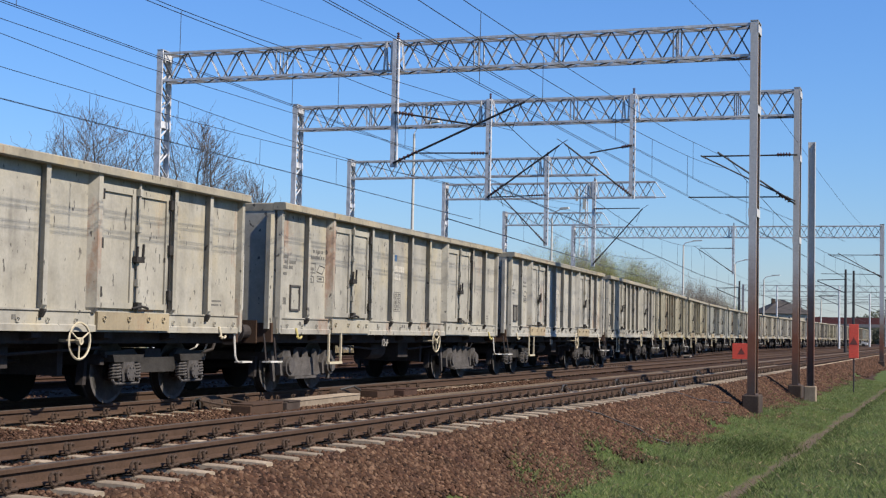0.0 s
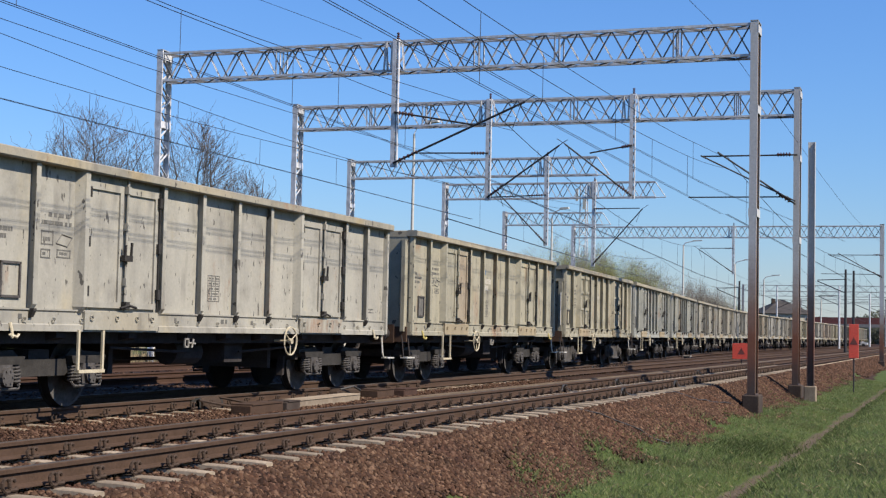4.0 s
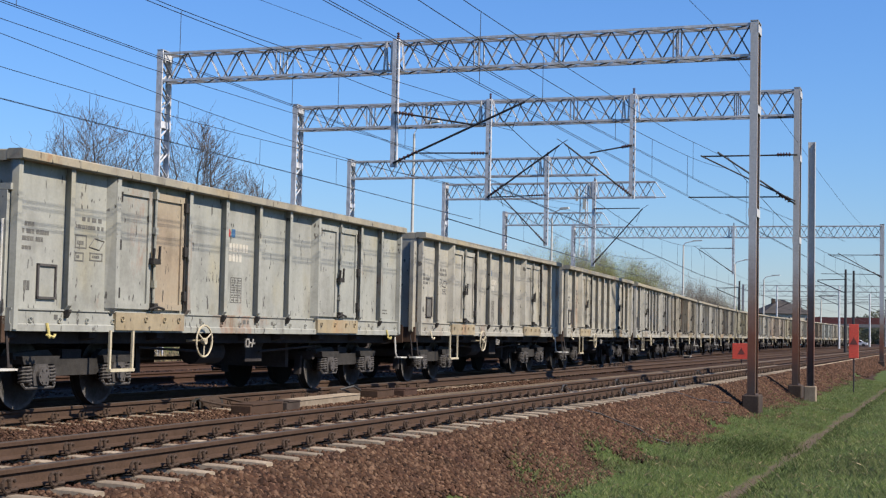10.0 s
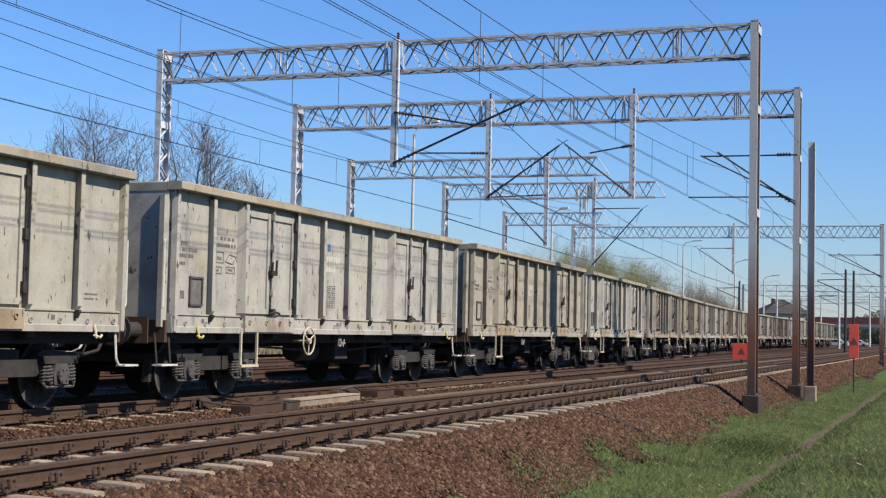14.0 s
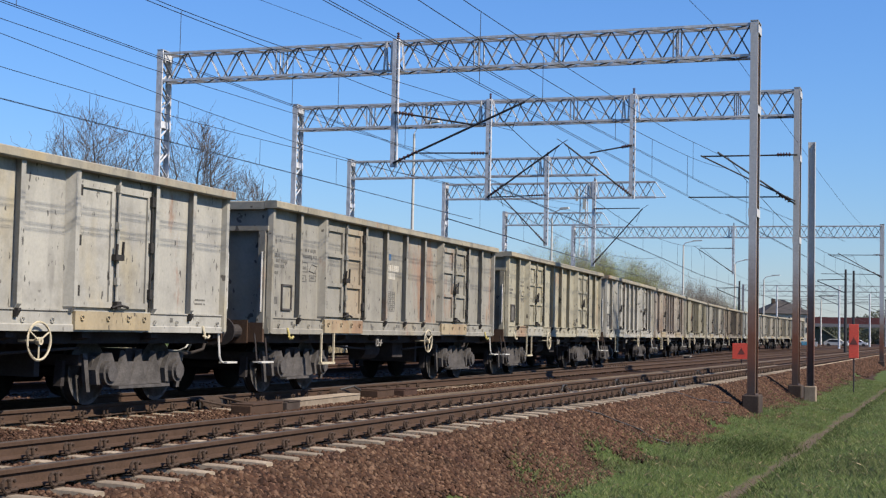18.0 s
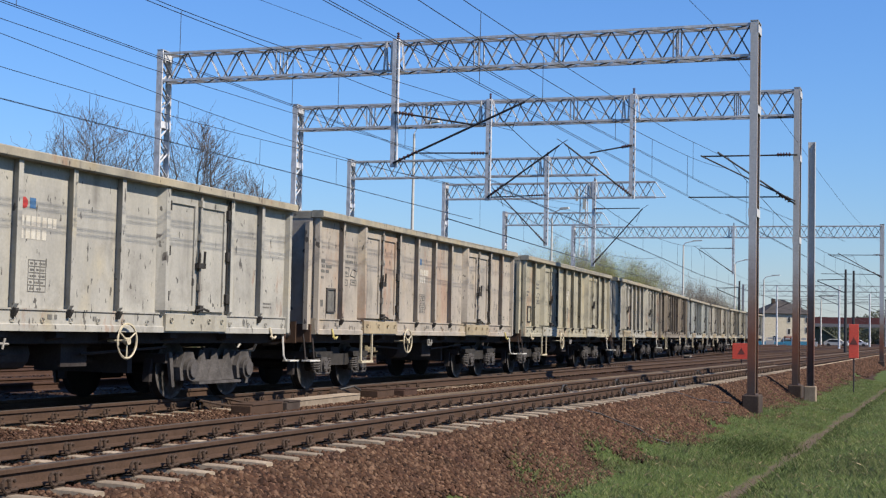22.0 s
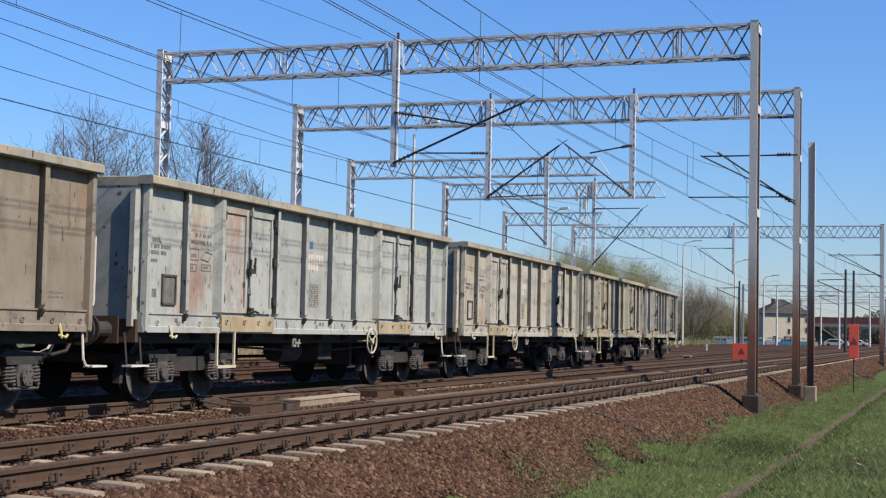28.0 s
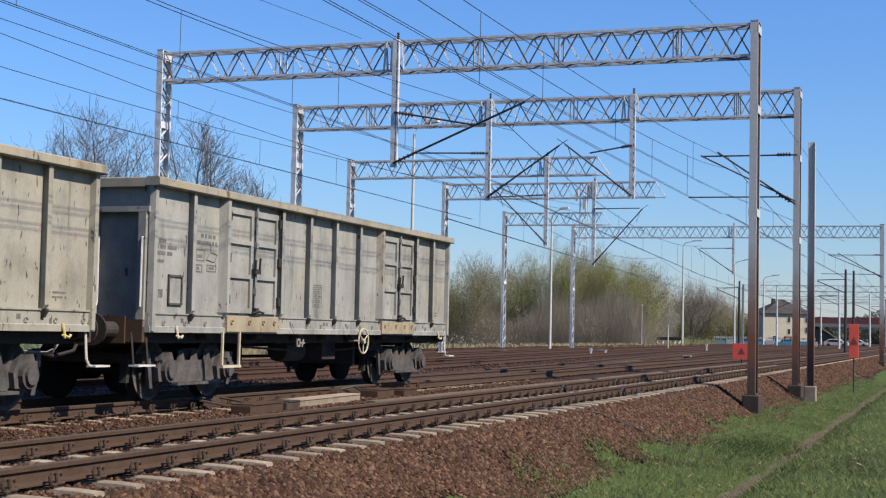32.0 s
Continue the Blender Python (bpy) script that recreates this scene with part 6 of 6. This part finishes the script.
def thicket(name, label, n, x0, x1, y0, y1, h, seed):
    """Upright bare stems, close together."""
    r = np.random.RandomState(seed)
    x, y = r.uniform(x0, x1, n), r.uniform(y0, y1, n)
    tall = np.array([noise.noise((a * 0.16, b * 0.05, 9.0)) for a, b in zip(x, y)])
    z = h * (0.75 + 0.6 * tall) * r.uniform(0.25, 1.0, n)
    w = r.uniform(0.006, 0.016, n)
    lx, ly = r.normal(0, 0.14, n) * z, r.normal(0, 0.14, n) * z
    low = r.uniform(0, 1, n) < 0.4
    g = np.where(low, -0.8, -0.8 + z * r.uniform(0, 0.75, n))
    z = np.where(low, z, np.minimum(z, r.uniform(0.8, 2.6, n)))
    lx, ly = np.where(low, lx, r.normal(0, 0.45, n) * z), np.where(low, ly, r.normal(0, 0.45, n) * z)
    v = np.stack([np.stack([x - w, y, g], -1), np.stack([x + w, y + w, g], -1), np.stack([x + lx * 0.55 + w, y + ly * 0.55, g + z * 0.55], -1), np.stack([x + lx, y + ly, g + z], -1)], 1)
    tagged(new(name, soup(name, v.reshape(-1, 3), np.arange(n * 4).reshape(n, 4), M_LEAF["stem"])), label, "thicket", kind="stuff")


thicket("thicket", "dense grey-brown thicket of bare upright stems", 260000, -96, -37, 176, 200, 9.5, 71)
shrubs("undergrowth", "dense leafless undergrowth at the foot of the copse", 200000, -92, -38, 174, 200, 5.0, "brown", 61, 0.075, 170)
shrubs("green_undergrowth", "low green bushes before the copse", 12000, -62, -34, 190, 230, 1.8, "olive", 62)
shrubs("far_scrub", "distant dark scrub along the line", 24000, -330, -30, 300, 420, 7.5, "far", 63, 0.26)
shrubs("distant_trees", "belt of distant hazy trees behind the bridge", 60000, -70, 130, 430, 500, 11, "far", 65, 0.6, 160)
shrubs("left_scrub", "brown scrub behind the sidings", 9000, -75, -38, 80, 150, 2.2, "brown", 64)


# ---------------------------------------------------------------- lamps, boards, posts
def lamp_post(x, y, top, reach, base=-0.5, r=0.11):
    t = thing("street_lamp", "tall white lamp post with a flat curved arm", "street lamp", pose(x, y, base), group="lamp posts of the yard")
    h = top - base
    bm = B()
    rod(bm, [(0, 0, 0), (0, 0, h)], r, 10, r_end=r * 0.6)
    part("pole", bm, M_WHITE, t)
    bm = B()
    rod(bm, [(0, 0, h), (0.15 * reach, 0, h + 0.35), (0.7 * reach, 0, h + 0.6)], r * 0.4, 6)
    part("arm", bm, M_GALV, t)
    bm = B()
    prism(bm, [(0.6 * reach, h + 0.55), (1.35 * reach, h + 0.62), (1.3 * reach, h + 0.75), (0.7 * reach, h + 0.72)], "y", -0.18, 0.18)
    part("lamp_head", bm, M_WHITE, t)


for row in ((-28.6, 75, 12.2, 1.1), (-29.1, 106.7, 10.1, 1.0), (-35.9, 203, 14.0, 2.0), (-29.3, 208, 11.6, 2.0), (-26.4, 218, 9.8, 1.8), (-38.0, 275, 10.5, -1.6), (-21.5, 260, 8.0, 1.6)):
    lamp_post(*row, r=0.11 if row[1] < 120 else 0.17)


def board(x, y, w, z0, z1, label, tri):
    t = thing("warning_board", label, "warning board", pose(x, y, 0), group="red warning boards")
    bm = B()
    block(bm, -w / 2, w / 2, -0.015, 0.015, z0, z1)
    part("panel", as_mesh("panel", bm, 0.006), M_RED, t)
    bm = B()
    zc = (z0 + z1) / 2
    prism(bm, [(-tri, zc - tri * 0.8), (tri, zc - tri * 0.8), (0, zc + tri)], "y", -0.022, -0.016)
    part("triangle", bm, M_REDROOF, t, "dark triangle mark")
    bm = B()
    g = float(ground_z(np.array(x), np.array(y)))
    rod(bm, [(0, 0.04, g - 0.1), (0, 0.04, z1 - 0.1)], 0.03, 8)
    part("post", bm, M_POLE_DARK, t)


board(-9.58, 70.5, 0.86, 0.06, 0.82, "square red board with a dark triangle standing in the track", 0.17)
board(-3.70, 60.5, 0.38, 0.37, 1.75, "tall red board with a dark triangle on a post", 0.16)


def buffer_stop(x, y):
    t = thing("buffer_stop", "dark buffer beam on white slanting legs", "buffer stop", pose(x, y, -0.4))
    bm = B()
    block(bm, -1.9, 1.9, -0.15, 0.15, 0.9, 1.3)
    part("beam", as_mesh("beam", bm, 0.02), M_BLACK, t)
    for x0 in (-1.5, -0.7, 0.9, 1.5):
        bm = B()
        rod(bm, [(x0, -0.5, 0), (x0 + 0.3, 0.1, 1.0)], 0.09, 6)
        part("leg", bm, M_WHITE, t)


buffer_stop(-35.6, 190)


def slim_post(x, y, top, label, mat=M_WHITE, r=0.05):
    t = thing("marker_post", label, "post", pose(x, y, -0.4), group="posts beside the tracks")
    bm = B()
    rod(bm, [(0, 0, 0), (0, 0, top + 0.4)], r, 8)
    part("shaft", bm, mat, t)
    bm = B()
    block(bm, -r * 1.25, r * 1.25, -r * 1.2, r * 1.2, top + 0.4, top + 0.4 + r * 2.5)
    part("head", bm, M_WHITE, t)


slim_post(-25.6, 137, 2.0, "slim white marker post beside the sidings")
slim_post(-31.5, 153, 4.2, "grey concrete post with a dark cap", M_CONC, 0.08)
slim_post(-20.0, 82.5, 0.12, "small white marker by the siding", M_WHITE, 0.06)
slim_post(-18.2, 113.8, 0.35, "small white marker between the tracks", M_WHITE, 0.07)


def low_box(x, y, w, h, label, mat):
    t = thing("relay_box", label, "relay box", pose(x, y, -0.3))
    bm = B()
    block(bm, -w / 2, w / 2, -0.3, 0.3, 0, h)
    part("cabinet", as_mesh("cabinet", bm, 0.02), mat, t)
    bm = B()
    block(bm, -w / 2 - 0.04, w / 2 + 0.04, -0.34, 0.34, h, h + 0.05)
    part("lid", bm, M_CONC, t)


low_box(-22.0, 94.0, 0.5, 0.32, "pale grey concrete relay box by the sidings", M_CONC)
low_box(-14.2, 82.0, 0.35, 0.25, "dark low signal box between the tracks", M_BLACK)


# ---------------------------------------------------------------- distance
def building():
    t = thing("building", "cream rendered building with a dark hipped roof", "building", pose(-27.0, 258, -0.6, 0, 0, 24))
    bm = B()
    block(bm, -4.2, 4.4, 0, 9, 0, 6.0)
    part("wall", bm, M_PLASTER, t)
    bm = B()
    eaves = [bm.verts.new(p) for p in ((-4.6, -0.4, 6.0), (4.8, -0.4, 6.0), (4.8, 9.4, 6.0), (-4.6, 9.4, 6.0))]
    ridge = [bm.verts.new(p) for p in ((-0.3, 4.2, 8.5), (0.9, 4.8, 8.5))]
    for f in ((eaves[0], eaves[1], ridge[1], ridge[0]), (eaves[1], eaves[2], ridge[1]), (eaves[2], eaves[3], ridge[0], ridge[1]), (eaves[3], eaves[0], ridge[0]), tuple(eaves[::-1])):
        bm.faces.new(f)
    r0 = part("roof", bm, M_ROOF, t)
    bm = B()
    block(bm, -1.6, -1.0, 4.0, 4.6, 7.4, 8.7)
    part("chimney", bm, M_CONC_D, r0)
    bm = B()
    block(bm, -0.6, 1.6, -1.0, 0, 1.7, 2.0)
    part("awning", bm, M_REDROOF, t)
    for x, z in ((0.2, 4.4), (3.4, 4.4), (3.4, 2.6), (0.2, 2.3), (-2.4, 1.0)):
        bm = B()
        block(bm, x - 0.32, x + 0.32, -0.06, 0.05, z, z + 1.1)
        o = part("window", bm, M_WHITE, t, "white framed window")
        bm = B()
        block(bm, x - 0.24, x + 0.24, -0.075, 0.0, z + 0.08, z + 1.02)
        part("pane", bm, M_GLASS_D, o)


building()


def overbridge():
    t = thing("road_bridge", "distant road bridge with a white edge and red-brown parapet", "bridge", pose(0, 352, 0, 0, 0, -3))
    bm = B()
    block(bm, -31, 130, 0, 9, 4.0, 4.75)
    part("deck", bm, M_CONC, t, "pale concrete deck edge")
    bm = B()
    block(bm, -34, 130, 0.2, 0.5, 4.75, 6.3)
    part("parapet", bm, M_REDROOF, t)
    for x in (-22, -4, 14, 34):
        bm = B()
        block(bm, x - 0.6, x + 0.6, 1, 8, -0.6, 4.0)
        part("pier", bm, M_CONC, t)
    bm = B()
    prism(bm, [(-31, 4.0), (-80, 4.4), (-110, -0.7), (-24, -0.7)], "y", 1, 12)
    part("embankment", bm, M_LEAF["far"], t, "grassy bridge ramp")


overbridge()


def blue_fence():
    t = thing("panel_fence", "row of blue and white panels at the station's edge", "fence", pose(-38, 246, -0.6))
    r = random.Random(4)
    x = 0.0
    while x < 16:
        w = r.uniform(0.9, 1.6)
        bm = B()
        block(bm, x, x + w - 0.08, -0.05, 0.05, 0.1, r.uniform(1.0, 1.35))
        part("panel", bm, M_BLUE if r.random() < 0.7 else M_WHITE, t)
        bm = B()
        block(bm, x + w * 0.2, x + w * 0.75, -0.05, 0.05, 1.45, 1.75)
        part("sign_plate", bm, M_WHITE, t)
        bm = B()
        block(bm, x - 0.05, x + 0.05, -0.04, 0.04, 0, 1.8)
        part("fence_post", bm, M_GALV, t)
        x += w


blue_fence()


def parked_car(x, y, mat, label):
    t = thing("car", label, "car", pose(x, y, -0.3))
    bm = B()
    prism(bm, [(-2.1, 0.3), (2.1, 0.3), (2.15, 0.75), (1.3, 0.85), (0.75, 1.35), (-1.1, 1.4), (-1.9, 0.95), (-2.15, 0.85)], "y", -0.85, 0.85)
    part("body", as_mesh("body", bm, 0.05), mat, t)
    bm = B()
    prism(bm, [(-1.55, 0.92), (1.1, 0.88), (0.7, 1.28), (-1.05, 1.33)], "y", -0.87, 0.87)
    part("windows", bm, M_GLASS_D, t)
    for cx in (-1.3, 1.3):
        for cy in (-0.8, 0.8):
            bm = B()
            disc(bm, (cx, cy - 0.1, 0.32), (cx, cy + 0.1, 0.32), 0.32, 14)
            part("wheel", bm, M_BLACK, t)


parked_car(-19.0, 262, M_WHITE, "small white car parked by the far platform")
parked_car(-17.2, 290, M_GALV, "silver car parked by the far platform")


def far_mast(x, y, top, mat, arm):
    t = thing("catenary_mast", "distant grey mast carrying the overhead wires", "catenary mast", pose(x, y, -0.4), group="distant catenary masts")
    bm = B()
    rod(bm, [(0, 0, 0), (0, 0, top + 0.4)], 0.16, 8, r_end=0.11)
    part("mast", bm, mat, t)
    if arm:
        bm = B()
        rod(bm, [(0, 0, 6.2), (arm, 0, 7.4)], 0.05, 5)
        part("arm", bm, M_POLE_DARK, t)
        bm = B()
        rod(bm, [(0, 0, 7.6), (arm, 0, 7.5)], 0.045, 5)
        part("tie", bm, M_POLE_DARK, t)


for row in ((-24.5, 178, 8.0, M_POLE_DARK, -2.8), (-10.0, 150, 8.2, M_POLE_DARK, -2.8), (-9.4, 153, 8.2, M_POLE_DARK, 0), (-26, 232, 9.5, M_GALV, 2.6), (-21, 236, 9.5, M_GALV, -2.6), (-14.5, 205, 8.5, M_GALV, -2.8),
            (-12.2, 240, 8.5, M_GALV, -2.8), (-11.0, 270, 8.5, M_GALV_D, -2.8), (-9.5, 300, 8.5, M_GALV_D, -2.8), (-29, 290, 9, M_GALV_D, 2.6), (-6.5, 210, 8.5, M_GALV_D, -2.8), (-5.0, 255, 8.5, M_GALV_D, -2.8)):
    far_mast(*row)


def far_beam(y, x0, x1, z):
    t = thing("gantry", "distant light gantry across the station tracks", "railway gantry", pose(0, y, 0), group="distant gantries")
    for zz in (z, z + 0.9):
        bm = B()
        block(bm, x0, x1, -0.08, 0.08, zz - 0.045, zz + 0.045)
        part("chord", bm, M_GALV_D, t)
    n = int((x1 - x0) / 2)
    d = bar_mesh("diagonal", 0.055, math.hypot(1.0, 0.9))
    for i in range(n):
        part("diagonal", d, M_GALV_D, t, m=upto((x0 + i * 2, 0, z), (x0 + i * 2 + 1, 0, z + 0.9)))
        part("diagonal", d, M_GALV_D, t, m=upto((x0 + i * 2 + 2, 0, z), (x0 + i * 2 + 1, 0, z + 0.9)))
    for x in (x0, x1):
        bm = B()
        block(bm, x - 0.16, x + 0.16, -0.16, 0.16, -0.5, z + 1)
        part("mast", bm, M_GALV_D, t)


far_beam(222, -30, -2, 8.2)
far_beam(262, -34, 2, 8.6)
far_beam(312, -30, 6, 8.6)


def tower():
    t = thing("radio_mast", "slim lattice radio mast with white aerials", "radio mast", pose(-82, 330, -0.5))
    for sx, sy in ((-1, -1), (1, -1), (0, 1)):
        bm = B()
        rod(bm, [(sx * 1.1, sy * 1.1, 0), (sx * 0.9, sy * 0.9, 37)], 0.14, 5)
        part("mast_leg", bm, M_GALV, t)
    z, k = 0.5, 0
    while z < 36:
        bm = B()
        s = 1 if k % 2 else -1
        rod(bm, [(-s, -1, z), (s, -1, z + 1.5)], 0.08, 4)
        rod(bm, [(s, -1, z), (0, 1, z + 1.5)], 0.08, 4)
        part("brace", bm, M_GALV, t)
        z, k = z + 1.5, k + 1
    for x, z in ((-1.6, 33), (1.8, 34), (0.2, 31), (2.8, 35)):
        bm = B()
        block(bm, x - 0.3, x + 0.3, -1.6, -1.2, z, z + 3)
        part("aerial", bm, M_WHITE, t)


tower()


# ---------------------------------------------------------------- what moves
def travel(t):
    u = 16 - t
    return 9.8236 * u - 0.0280 * u * u - 0.0000726 * u ** 3


def wagon_pose(s):
    """The wagon whose near end is s metres along: it stands on its two bogies."""
    a, b = line(s + 1.92)[0], line(s + 10.92)[0]
    d = (b - a).normalized()
    h = math.atan2(-d.x, d.y)
    o = a - d * 1.92
    return Matrix.Translation(o) @ Matrix.Rotation(h, 4, "Z")


# how far single wagons stand off the even spacing
SLACK = {0: 0.22, 1: 0.12, 5: 0.1, 6: 0.1, 7: 0.12, 8: 0.32, 9: 0.36, 10: 0.30, 11: 0.12, 12: 0.12, 13: 0.15, 14: 0.15, 15: 0.2, 16: 0.26, 17: 0.22, 18: 0.40, 19: 0.14}


def motions():
    for k, (w, sets) in enumerate(TRAINSET):
        start = 181.33 - 14.07 * k + SLACK.get(k, 0.0)
        walk(w, [(t, wagon_pose(start + travel(t))) for t in [i * 0.5 for i in range(65)]])
        n0 = next((f for f in range(961) if start + travel(f / 30) < 55), 960)
        n1 = next((f for f in range(961) if start + travel(f / 30) < 2), 960)
        for ws, y in sets:
            rows = [(f / 30, pose(0, y, 0.46) @ Matrix.Rotation((travel(n0 / 30) - travel(f / 30)) / 0.46, 4, "X")) for f in range(n0, n1 + 1)]
            if rows[0][0] > 0:
                rows.insert(0, (0.0, rows[0][1]))
            if rows[-1][0] < 32:
                rows.append((32.0, rows[-1][1]))
            walk(ws, rows)


motions()
